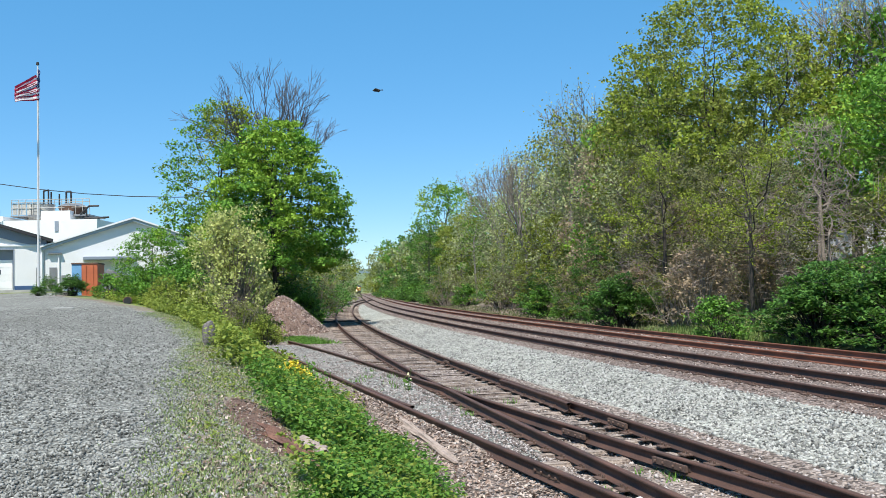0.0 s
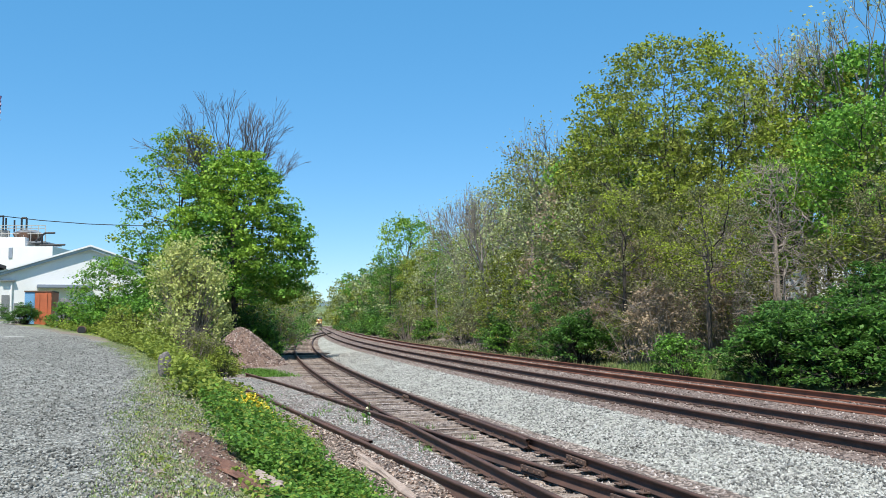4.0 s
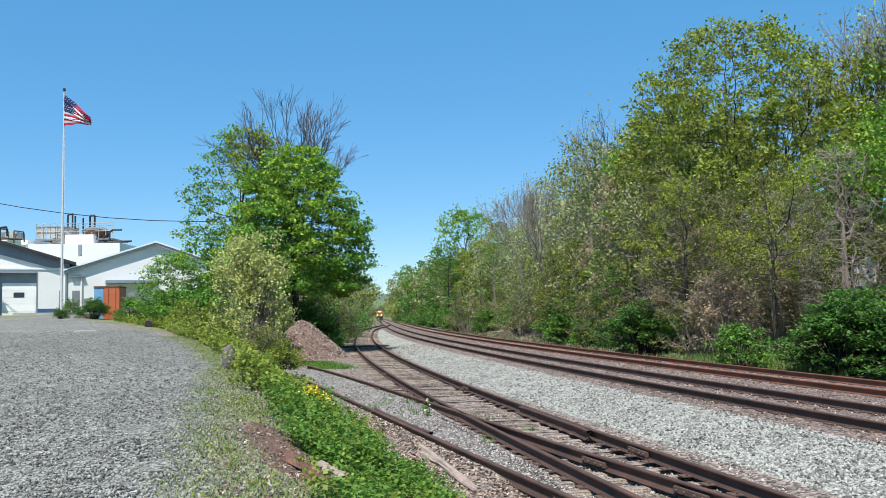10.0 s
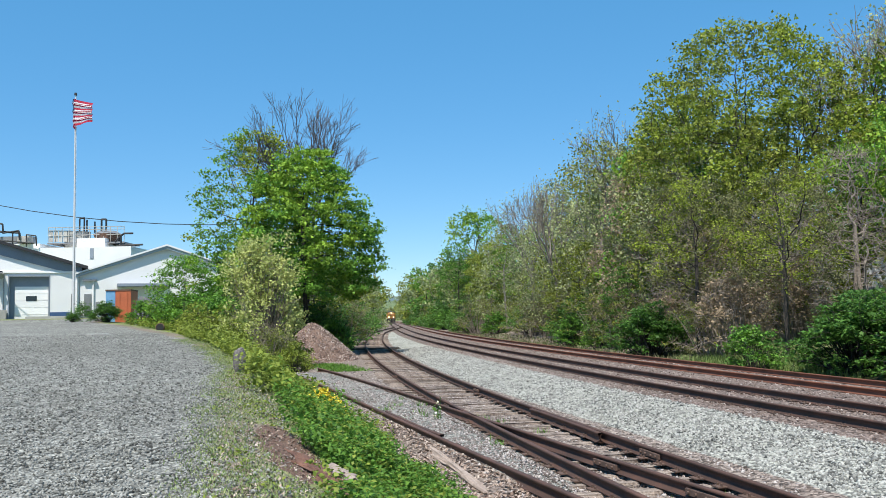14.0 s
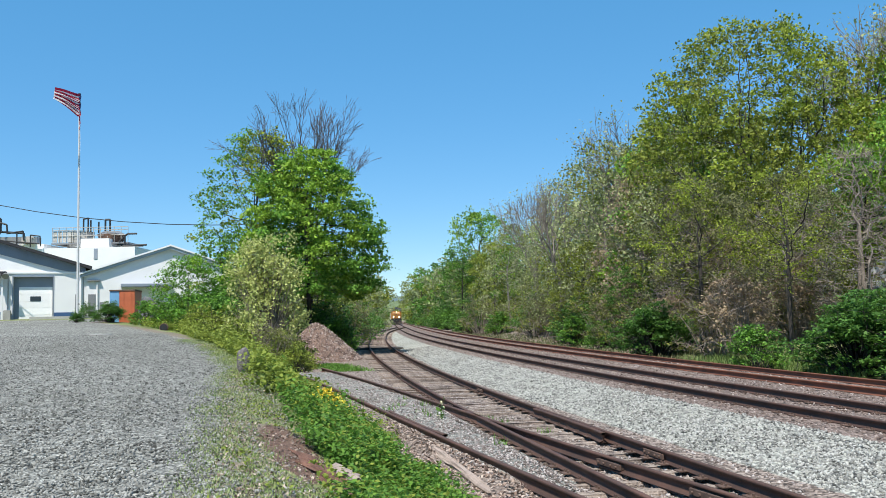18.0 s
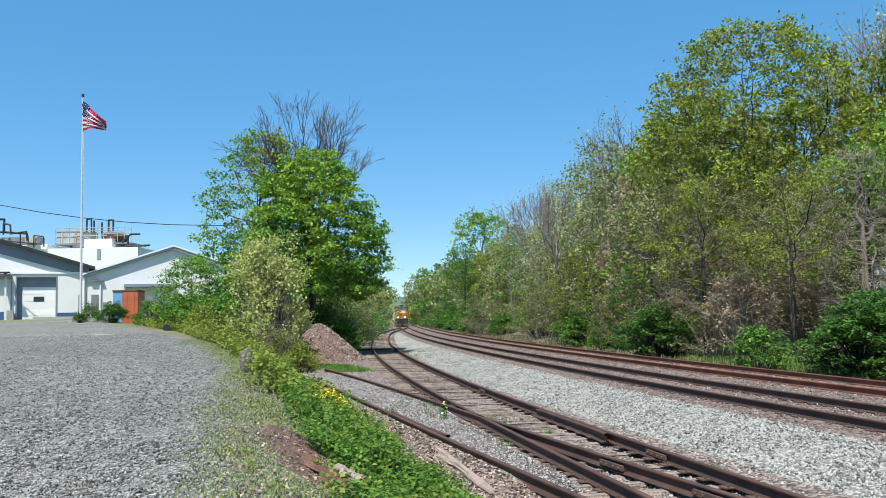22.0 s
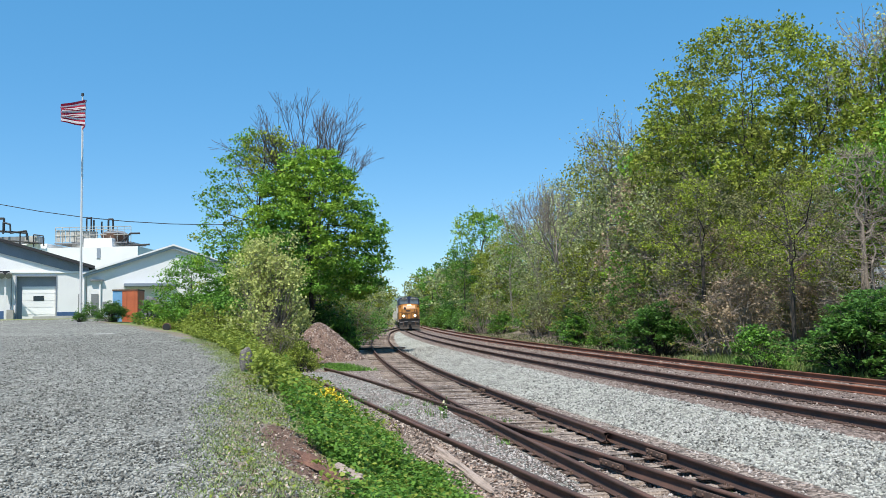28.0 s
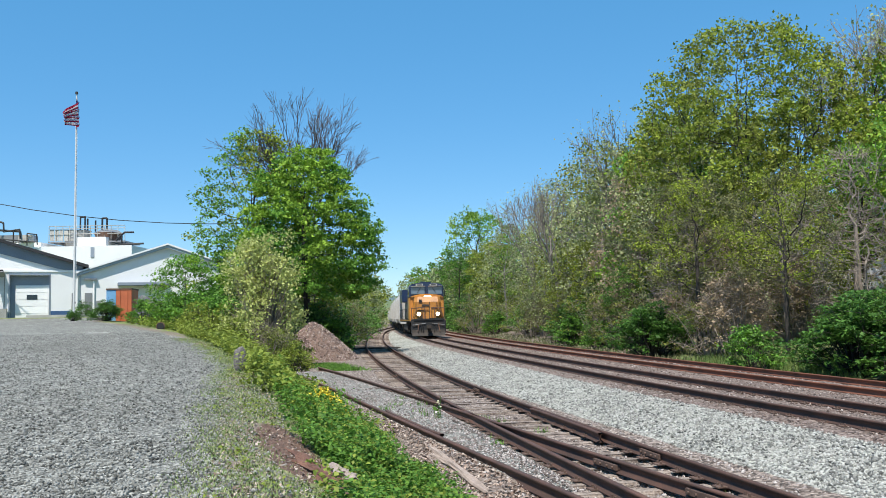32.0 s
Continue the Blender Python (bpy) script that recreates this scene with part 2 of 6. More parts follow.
M_GREYM = mat("gray_metal", (0.3, 0.3, 0.3), 0.5, 0.25, 1, 14, 0.15, 0.01, 0.4)
M_RUST = mat("rusty_steel", (0.2, 0.1, 0.06), 0.85, 0.5, 1.5, 14, 0.3, 0.01, 0.1, (0.1, 0.07, 0.055))
M_POLE = mat("white_pole", (0.6, 0.6, 0.58), 0.45, 0.15, 3, 30, 0.1, 0.003, 0.2)
M_ORANGE = mat("orange_container", (0.5, 0.13, 0.05), 0.6, 0.25, 1.5, 18, 0.15, 0.01)
M_BLUEC = mat("light_blue_container", (0.16, 0.36, 0.58), 0.6, 0.2, 1.5, 18, 0.15, 0.01)
M_BLACK = mat("black_steel", (0.02, 0.02, 0.021), 0.6, 0.3, 2, 20, 0.2, 0.01)
M_YELLOW = mat("yellow_paint", (0.56, 0.24, 0.035), 0.4, 0.25, 1.2, 14, 0.05, 0.004, coat=0.2, color2=(0.36, 0.15, 0.035))
M_NAVY = mat("navy_paint", (0.018, 0.035, 0.085), 0.4, 0.3, 1.5, 20, 0.05, 0.004, coat=0.2)
M_GRIME = mat("grimy_steel", (0.06, 0.05, 0.043), 0.85, 0.5, 2, 20, 0.3, 0.01)
M_HOPPER = mat("pale_gray_hopper", (0.5, 0.5, 0.48), 0.6, 0.25, 0.7, 12, 0.1, 0.01, 0, (0.36, 0.33, 0.3))
# lighter blue base colour adds the sky's reflection to the glass
M_WINDOW = mat("cab_glass_sky_tint", (0.1, 0.14, 0.19), 0.06, 0.1, 2, 10, 0.0, coat=1.0)
M_GLASS = mat("dark_glass", (0.02, 0.03, 0.04), 0.08, 0.1, 2, 10, 0.0)
M_LAMP = glow_mat("headlight_glow", (1.0, 0.74, 0.42), 8)
M_STUMP = mat("weathered_wood", (0.2, 0.18, 0.165), 0.95, 0.5, 5, 30, 0.8, 0.03, 0, (0.09, 0.08, 0.075))
M_LOG = mat("pale_log", (0.43, 0.34, 0.285), 0.95, 0.4, 5, 30, 0.7, 0.02)
M_ROCK = mat("gray_rock", (0.17, 0.17, 0.175), 0.95, 0.4, 2, 18, 0.8, 0.05)
# distance haze is mixed into this blue-gray base colour
M_HILL = mat("hazed_wooded_hill", (0.13, 0.19, 0.19), 1.0, 0.4, 0.02, 0.15, 0.6, 3.0, 0, (0.09, 0.13, 0.14))
M_HILL2 = mat("wooded_slope", (0.13, 0.17, 0.08), 1.0, 0.5, 0.05, 0.3, 0.6, 3.0, 0, (0.06, 0.09, 0.04))
M_LITTERW = mat("white_litter", (0.75, 0.74, 0.7), 0.8, 0.1, 5, 30, 0.2, 0.01)


def cloth_mat(name, color):
    """Thin dyed cloth: part of the light passes through."""
    m = mat(name, color, 0.8, 0.1, 2, 40, 0.1, 0.003)
    n, l = m.node_tree.nodes, m.node_tree.links
    tr = n.new("ShaderNodeBsdfTranslucent")
    tr.inputs["Color"].default_value = (*color, 1)
    mix = n.new("ShaderNodeMixShader")
    mix.inputs["Fac"].default_value = 0.45
    out = n["Material Output"]
    l.new(n["Principled BSDF"].outputs["BSDF"], mix.inputs[1]), l.new(tr.outputs["BSDF"], mix.inputs[2])
    l.new(mix.outputs["Shader"], out.inputs["Surface"])
    return m


M_RED = cloth_mat("flag_red", (0.5, 0.03, 0.07))
M_FWHITE = cloth_mat("flag_white", (0.86, 0.84, 0.85))
M_FBLUE = cloth_mat("flag_blue", (0.03, 0.045, 0.15))
M_CONC = mat("old_concrete", (0.4, 0.39, 0.36), 0.9, 0.3, 2, 20, 0.4, 0.01)
M_ROT = mat("rotten_wood", (0.24, 0.12, 0.08), 1.0, 0.5, 6, 40, 0.9, 0.03, 0, (0.1, 0.05, 0.035))
M_PALEF = island_mat("pale_petals", [(0.7, 0.68, 0.35), (0.85, 0.83, 0.6)])
M_PALE_STEEL = mat("pale_steel", (0.5, 0.49, 0.45), 0.6, 0.3, 1, 14, 0.15, 0.01, 0.1, (0.33, 0.3, 0.26))
M_BIRD = mat("dark_feathers", (0.03, 0.028, 0.026), 0.8, 0.3, 10, 60, 0.2, 0.005)

# ---------------------------------------------------------------- mesh helpers


def fast_mesh(name, V, F):
    """A mesh from arrays of vertices and of faces with one number of corners."""
    V, F = np.asarray(V, np.float32), np.asarray(F, np.int32)
    me = bpy.data.meshes.new(name)
    me.vertices.add(len(V))
    me.vertices.foreach_set("co", V.ravel())
    me.loops.add(F.size)
    me.loops.foreach_set("vertex_index", F.ravel())
    me.polygons.add(len(F))
    me.polygons.foreach_set("loop_start", np.arange(0, F.size, F.shape[1], dtype=np.int32))
    me.update(calc_edges=True)
    return me


def part(name, shape, material, parent=None, label="", smooth=False):
    """Links a bmesh or a mesh as one object under a thing or a part."""
    if isinstance(shape, bmesh.types.BMesh):
        me = bpy.data.meshes.new(name)
        shape.to_mesh(me)
        shape.free()
    else:
        me = shape
    if material and not me.materials:
        me.materials.append(material)
    if smooth:
        me.polygons.foreach_set("use_smooth", [True] * len(me.polygons))
    ob = new(name, me)
    ob.parent = parent
    return tagged(ob, label)


def thing(name, label, category, x=0.0, y=0.0, z=0.0, rz=0.0, group="", kind=""):
    ob = new(name)
    ob.matrix_basis = pose(x, y, z, 0, 0, rz)
    return tagged(ob, label, category, group, kind)


def box(x0, x1, y0, y1, z0, z1, bevel=0.0, bm=None):
    own = bmesh.new()
    bmesh.ops.create_cube(own, size=1, matrix=Matrix.Translation(((x0 + x1) / 2, (y0 + y1) / 2, (z0 + z1) / 2)) @ Matrix.Diagonal((x1 - x0, y1 - y0, z1 - z0, 1)))
    if bevel:
        bmesh.ops.bevel(own, geom=own.edges[:], offset=bevel, segments=2, affect="EDGES")
    return merge(bm, own)


def merge(bm, own):
    if bm is None:
        return own
    me = bpy.data.meshes.new("joined")
    own.to_mesh(me)
    own.free()
    bm.from_mesh(me)
    bpy.data.meshes.remove(me)
    return bm


def rod(a, b, r, n=8, r2=None, bm=None):
    a, b = Vector(a), Vector(b)
    own = bmesh.new()
    m = Matrix.Translation((a + b) / 2) @ (b - a).to_track_quat("Z", "Y").to_matrix().to_4x4()
    bmesh.ops.create_cone(own, cap_ends=True, segments=n, radius1=r, radius2=r if r2 is None else r2, depth=(b - a).length, matrix=m)
    return merge(bm, own)


def slab(points, a, b, axis="y", bm=None):
    """A prism: a polygon in the plane across axis, from a to b along it."""
    own = bmesh.new()
    put = {"y": lambda p, d: (p[0], d, p[1]), "x": lambda p, d: (d, p[0], p[1]), "z": lambda p, d: (p[0], p[1], d)}[axis]
    lo, hi = [own.verts.new(put(p, a)) for p in points], [own.verts.new(put(p, b)) for p in points]
    own.faces.new(lo), own.faces.new(hi)
    for i in range(len(points)):
        j = (i + 1) % len(points)
        own.faces.new((lo[i], lo[j], hi[j], hi[i]))
    bmesh.ops.recalc_face_normals(own, faces=own.faces[:])
    return merge(bm, own)


def tubes(segs, sides):
    """Tapered tubes for rows of x0 y0 z0 x1 y1 z1 r0 r1."""
    s = np.asarray(segs, float)
    a, b, r0, r1 = s[:, :3], s[:, 3:6], s[:, 6], s[:, 7]
    d = b - a
    d /= np.linalg.norm(d, axis=1)[:, None] + 1e-9
    ref = np.where(np.abs(d[:, 2:3]) < 0.9, [[0, 0, 1.0]], [[1.0, 0, 0]])
    u = np.cross(d, ref)
    u /= np.linalg.norm(u, axis=1)[:, None]
    v = np.cross(d, u)
    ang = np.arange(sides) * 2 * np.pi / sides
    ring = np.cos(ang)[None, :, None] * u[:, None] + np.sin(ang)[None, :, None] * v[:, None]
    lo, hi = a[:, None] + ring * r0[:, None, None], b[:, None] + ring * r1[:, None, None]
    V = np.concatenate([lo, hi], 1).reshape(-1, 3)
    i = np.arange(sides)
    q = np.stack([i, (i + 1) % sides, (i + 1) % sides + sides, i + sides], 1)
    F = (q[None] + (np.arange(len(s)) * 2 * sides)[:, None, None]).reshape(-1, 4)
    return V, F


def stack_up(pairs):
    V, F, n = [], [], 0
    for v, f in pairs:
        V.append(v), F.append(f + n)
        n += len(v)
    return np.concatenate(V), np.concatenate(F)


def leaf_quads(rng, pts, size, flat=0.0, wide=0.6):
    """A leaf-shaped quad at each point, turned at random; flat: how level they lie."""
    n = len(pts)
    d = rng.normal(size=(n, 3))
    d[:, 2] *= 1 - 0.5 * flat
    d /= np.linalg.norm(d, axis=1)[:, None]
    w = rng.normal(size=(n, 3))
    w -= (w * d).sum(1)[:, None] * d
    if flat:
        up = np.cross(np.tile([[0, 0, 1.0]], (n, 1)), d)
        w = w * (1 - flat) + up * flat
    w /= np.linalg.norm(w, axis=1)[:, None] + 1e-9
    s = size * rng.uniform(0.6, 1.35, (n, 1))
    k = np.cross(d, w) * s * 0.12
    V = np.stack([pts - d * s * 0.5, pts + w * s * wide / 2 + k, pts + d * s * 0.5, pts - w * s * wide / 2 + k], 1).reshape(-1, 3)
    return V, np.arange(4 * n).reshape(n, 4)


def pebbles(rng, pts, lo, hi, squash=0.7):
    """Small angular stones: an uneven six-cornered solid at each point."""
    n = len(pts)
    base = np.array([[1, 0, 0], [-1, 0, 0], [0, 1, 0], [0, -1, 0], [0, 0, 1], [0, 0, -1]], float)
    s = rng.uniform(lo, hi, (n, 1, 1))
    V = base[None] * s * rng.uniform(0.55, 1.2, (n, 6, 1)) * np.array([1, 0.85, squash])
    V += rng.normal(size=(n, 6, 3)) * s * 0.18
    a = rng.uniform(0, 6.28, n)
    c, sn = np.cos(a)[:, None], np.sin(a)[:, None]
    V = np.stack([V[..., 0] * c - V[..., 1] * sn, V[..., 0] * sn + V[..., 1] * c, V[..., 2]], -1) + pts[:, None]
    f = np.array([[0, 2, 4], [2, 1, 4], [1, 3, 4], [3, 0, 4], [2, 0, 5], [1, 2, 5], [3, 1, 5], [0, 3, 5]])
    return V.reshape(-1, 3), (f[None] + (np.arange(n) * 6)[:, None, None]).reshape(-1, 3)


def blades(rng, pts, lo, hi, width=0.012, lean=0.5):
    """Grass blades, each a narrow upright triangle with a bend."""
    n = len(pts)
    h = rng.uniform(lo, hi, (n, 1))
    a = rng.uniform(0, 6.28, n)
    side = np.stack([np.cos(a), np.sin(a), 0 * a], 1) * width
    tip = np.stack([np.sin(a), -np.cos(a), 0 * a], 1) * h * rng.uniform(0, lean, (n, 1)) + np.array([0, 0, 1]) * h
    V = np.stack([pts - side, pts + side, pts + tip], 1).reshape(-1, 3)
    return V, np.arange(3 * n).reshape(n, 3)

# ---------------------------------------------------------------- plan of the tracks and the ground


def main_x(y):
    q = np.maximum(0, 150 - y)
    return 2.98 - 0.06562 * y + 4.209e-5 * q**2 + 1.857e-6 * q**3


SECOND = 3.62


def second_x(y):
    return main_x(y) + SECOND


def ease(v, a, b):
    t = np.clip((v - a) / (b - a), 0, 1)
    return t * t * (3 - 2 * t)


def siding_x(y):
    q = np.maximum(0, 120 - y)
    own = -2.41 - 0.0497 * y + 9.108e-5 * q**2 + 3.4455e-6 * q**3
    k = ease(y, 115, 185)
    return own * (1 - k) + main_x(y) * k


def siding_z(y):
    return -0.18 * (1 - ease(y, 90, 170))


def spur_x(y):
    q = np.maximum(0, 40 - y)
    own = 8.127 - 0.38561 * y - 0.0047558 * q**2 + 7.7262e-5 * q**3
    return np.where(y < 8, own + (siding_x(y) - own) * ease(8 - y, 0, 4), own)


def lot_edge(y):
    return np.interp(y, [-20, 0, 7.3, 10.9, 15.5, 20.3, 29.9, 39.7, 50, 61, 80, 120], [-1.0, -1.3, -1.7, -2.5, -3.65, -4.6, -7.9, -12.3, -17.7, -24, -26, -28])


def lot_z(y):
    return 0.12 + 0.029 * np.clip(y, -10, 76)


def toe_x(y):
    a = spur_x(np.minimum(y, 36.0)) - 1.5
    b = siding_x(y) - 5.0
    k = ease(y, 30, 60)
    return np.minimum(a * (1 - k) + b * k, siding_x(y) - 2.6)


def ground_z(x, y):
    """Height of the ground; the tops of the main rails lie at 0."""
    x, y = np.asarray(x, float), np.asarray(y, float)
    d = x - main_x(y)
    bed_s = siding_z(y) - 0.215
    s, e, toe = siding_x(y), lot_edge(y), toe_x(y)
    e = np.minimum(e, toe - 1.0)
    mid = np.clip((x - (s + 1.3)) / np.maximum(0.3, main_x(y) - 1.5 - (s + 1.3)), 0, 1)
    z = bed_s + (-0.165 - bed_s) * mid ** 0.8
    t = np.clip((toe - x) / (toe - e), 0, 1)
    bank = bed_s - 0.02 + (lot_z(y) - bed_s + 0.02) * (t * t * (3 - 2 * t)) ** 0.8
    z = np.where(x < toe, bank, z)
    right = np.interp(d, [4.9, 5.5, 6.6, 8.5, 11, 16, 24, 40, 80], [-0.165, -0.22, -0.3, -0.05, 0.3, 1.4, 3.0, 3.6, 4.5])
    z = np.where(d > 4.9, right, z)
    z = z + 0.12 * ease(1.25 - np.abs(x - spur_x(y)), 0, 0.3) * ease(y, 10, 12) * ease(y, 37, 34) * ease(s - 0.85 - x, 0, 0.3)
    return z


def build_ground():
    rng = np.random.default_rng(3)
    cols = np.concatenate([-np.geomspace(2500, 42, 26), np.arange(-40, -16, 0.8), np.arange(-16, 10, 0.22), np.arange(10, 34, 0.8), np.geomspace(35, 2500, 26)])
    rows = np.concatenate([-np.geomspace(900, 14, 16), np.arange(-12, 3, 1.0), np.arange(3, 42, 0.3), np.arange(42, 90, 0.8), np.geomspace(91, 4200, 70)])
    D, Y = np.meshgrid(cols, rows)
    X = D + main_x(np.minimum(Y, 600)) + 0 * D
    Z = ground_z(X, Y)
    near = (np.abs(D) < 60) & (Y < 120)
    rough = 0.007 * near
    Z = Z + rng.normal(size=Z.shape) * rough
    V = np.stack([X, Y, Z], -1).reshape(-1, 3)
    r, c = X.shape
    i = (np.arange(r - 1)[:, None] * c + np.arange(c - 1)[None]).ravel()
    me = fast_mesh("ground", V, np.stack([i, i + 1, i + 1 + c, i + c], 1))
    e, toe, s = lot_edge(Y), toe_x(Y), siding_x(Y)
    wob = np.vectorize(lambda a, b: noise.noise((a * 0.25, b * 0.25, 0.0)))(X, Y) * 0.9
    lot = ease(e - X + wob * 0.7, -0.9, 1.1) * (1 - ease(Y, 69, 73))
    own = spur_x(Y)
    lot = np.maximum(lot, ease(0.95 - np.abs(X - own + 0.05), 0, 0.35) * ease(Y, 9, 12) * ease(Y, 36, 33) * ease(s - 0.7 - X, 0, 0.3))
    rot = ease(1 - ((X + 1.55 + (Y - 9.4) * 0.28) / 0.44) ** 2 - ((Y - 10.0) / 2.1) ** 2, 0, 0.7)
    inner = s + np.interp(Y, [0, 12, 30], [1.75, 1.7, 1.35])
    ballast = ease(X - inner, -0.25, 0.25) * ease(D, -1.45, -1.75) * (1 - ease(Y, 135, 150))
    bed = np.maximum(ease(D, -1.9, -1.5) * ease(D, 6.6, 5.6), ease(X, toe - 0.3, toe + 0.4) * ease(D, 0, -0.5))
    rusty = ease(D, -1.7, -1.4) * ease(D, 6.0, 5.4)
    strip = (0.5 * ease(X - e, -0.8, 0.3) + 0.36 * ease(X - e, 0.5, 1.3)) * ease(toe + 0.3 - X, -0.1, 0.7)
    grass = np.maximum(np.maximum(strip, ease(D, 6.0, 7.0) * (1 - 0.7 * ease(Y, 36, 46))), ease(Y, 68, 74) * ease(X, e + 0.5, e - 0.5))
    grass = np.where(X < e - 2.2, ease(Y, 69, 73), grass)
    for name, val in (("lot", lot), ("ballast", ballast), ("bed", bed), ("grass", grass), ("rot", rot), ("rusty", rusty)):
        a = me.attributes.new(name, "FLOAT", "POINT")
        a.data.foreach_set("value", val.astype(np.float32).ravel())
    ob = part("ground", me, M_GROUND, None, smooth=True)
    tagged(ob, "gravel lot, weedy bank and track beds in one rolling ground", "ground", kind="structure")


build_ground()


def scatter(rng, n, y0, y1, left, right, power=1.0):
    """Points on the ground between two lines that run along the tracks, thicker near y0."""
    y = y0 + (y1 - y0) * rng.random(n) ** power
    a, b = left(y), right(y)
    x = a + (b - a) * rng.random(n)
    return np.stack([x, y, ground_z(x, y)], 1)


def build_stones():
    rng = np.random.default_rng(5)
    edge = lambda y: siding_x(y) + np.interp(y, [0, 12, 30], [1.75, 1.7, 1.35])
    p = scatter(rng, 42000, 7, 60, edge, lambda y: main_x(y) - 1.55, 1.8)
    part("ballast_stones", fast_mesh("ballast_stones", *pebbles(rng, p, 0.016, 0.044)), M_BALLAST)
    tagged(bpy.data.objects["ballast_stones"], "fresh pale gray crushed ballast stones between the tracks", "ballast", kind="stuff")
    p = scatter(rng, 17000, 11, 60, lambda y: main_x(y) - 1.6, lambda y: main_x(y) + 5.3, 1.4)
    tagged(part("rusty_stones", fast_mesh("rusty_stones", *pebbles(rng, p, 0.015, 0.04)), M_RUSTSTONE), "rust-brown ballast stones of the main tracks", "ballast", kind="stuff")
    p = scatter(rng, 16000, 6, 40, toe_x, edge, 1.6)
    part("stained_stones", fast_mesh("stained_stones", *pebbles(rng, p, 0.015, 0.04)), M_BEDSTONE)
    tagged(bpy.data.objects["stained_stones"], "rust-stained old ballast stones in the track beds", "ballast", kind="stuff")
    p = scatter(rng, 7000, 9.5, 30, lambda y: spur_x(y) - 0.9, lambda y: np.minimum(spur_x(y) + 0.8, siding_x(y) - 0.85), 1.4)
    tagged(part("spur_gravel", fast_mesh("spur_gravel", *pebbles(rng, p, 0.012, 0.03)), M_BEDSTONE), "gray-brown gravel that half buries the spur", "gravel", kind="stuff")
    p = np.concatenate([scatter(rng, 36000, 6, 40, lambda y: lot_edge(y) - 0.36 * y - 1, lambda y: lot_edge(y) - 0.3, 1.5), scatter(rng, 2200, 6, 17, lambda y: lot_edge(y) - 0.5, lambda y: lot_edge(y) + 0.7, 1.5)])
    p = p[((p[:, 0] + 1.55 + (p[:, 1] - 9.4) * 0.28) / 0.44) ** 2 + ((p[:, 1] - 10.0) / 2.1) ** 2 > rng.uniform(0.4, 1.1, len(p))]
    p[:, 2] += 0.008
    part("gravel_chips", fast_mesh("gravel_chips", *pebbles(rng, p, 0.011, 0.029, 0.75)), M_CHIP)
    tagged(bpy.data.objects["gravel_chips"], "loose gray gravel chips on the lot", "gravel", kind="stuff")


build_stones()

# ---------------------------------------------------------------- tracks
RAIL = [(-0.068, -0.16), (0.068, -0.16), (0.068, -0.148), (0.012, -0.13), (0.01, -0.045), (0.036, -0.035), (0.036, -0.006), (0.028, 0.0), (-0.028, 0.0), (-0.036, -0.006), (-0.036, -0.035), (-0.01, -0.045), (-0.012, -0.13), (-0.068, -0.148)]


def sweep(profile, ys, fx, fz, off):
    """A section drawn along a line in plan, off metres to its right."""
    ys = np.asarray(ys, float)
    x = fx(ys)
    tang = np.gradient(x, ys)
    ln = np.sqrt(1 + tang**2)
    nx, ny = 1 / ln, -tang / ln
    P = np.array(profile)
    o = off(ys) if callable(off) else np.full(len(ys), float(off))
    V = np.stack([x[:, None] + nx[:, None] * (P[None, :, 0] + o[:, None]), ys[:, None] + ny[:, None] * (P[None, :, 0] + o[:, None]), fz(ys)[:, None] + P[None, :, 1] + 0 * x[:, None]], -1)
    n, k = len(ys), len(P)
    i, j = np.meshgrid(np.arange(n - 1), np.arange(k), indexing="ij")
    a = i * k + j
    b = i * k + (j + 1) % k
    F = np.stack([a, b, b + k, a + k], -1).reshape(-1, 4)
    return V.reshape(-1, 3), F


def tie_mesh(seed, length):
    rng = random.Random(seed)
    bm = box(-length / 2, length / 2, -0.1, 0.1, -0.17, 0.0, 0.018)
    for v in bm.verts:
        v.co += Vector((rng.uniform(-0.03, 0.03), rng.uniform(-0.014, 0.014), rng.uniform(-0.012, 0.012)))
    me = bpy.data.meshes.new("tie")
    bm.to_mesh(me)
    bm.free()
    me.materials.append(M_TIE)
    return me


TIES = [tie_mesh(k, 2.6) for k in range(5)]
PLATE = bpy.data.meshes.new("tie_plate")
bm = box(-0.17, 0.17, -0.09, 0.09, -0.165, -0.147, 0.004)
for sx in (-0.1, 0.1):
    for sy in (-0.05, 0.05):
        box(sx - 0.012, sx + 0.012, sy - 0.012, sy + 0.012, -0.15, -0.115, bm=bm)
bm.to_mesh(PLATE)
bm.free()
PLATE.materials.append(M_PLATE)


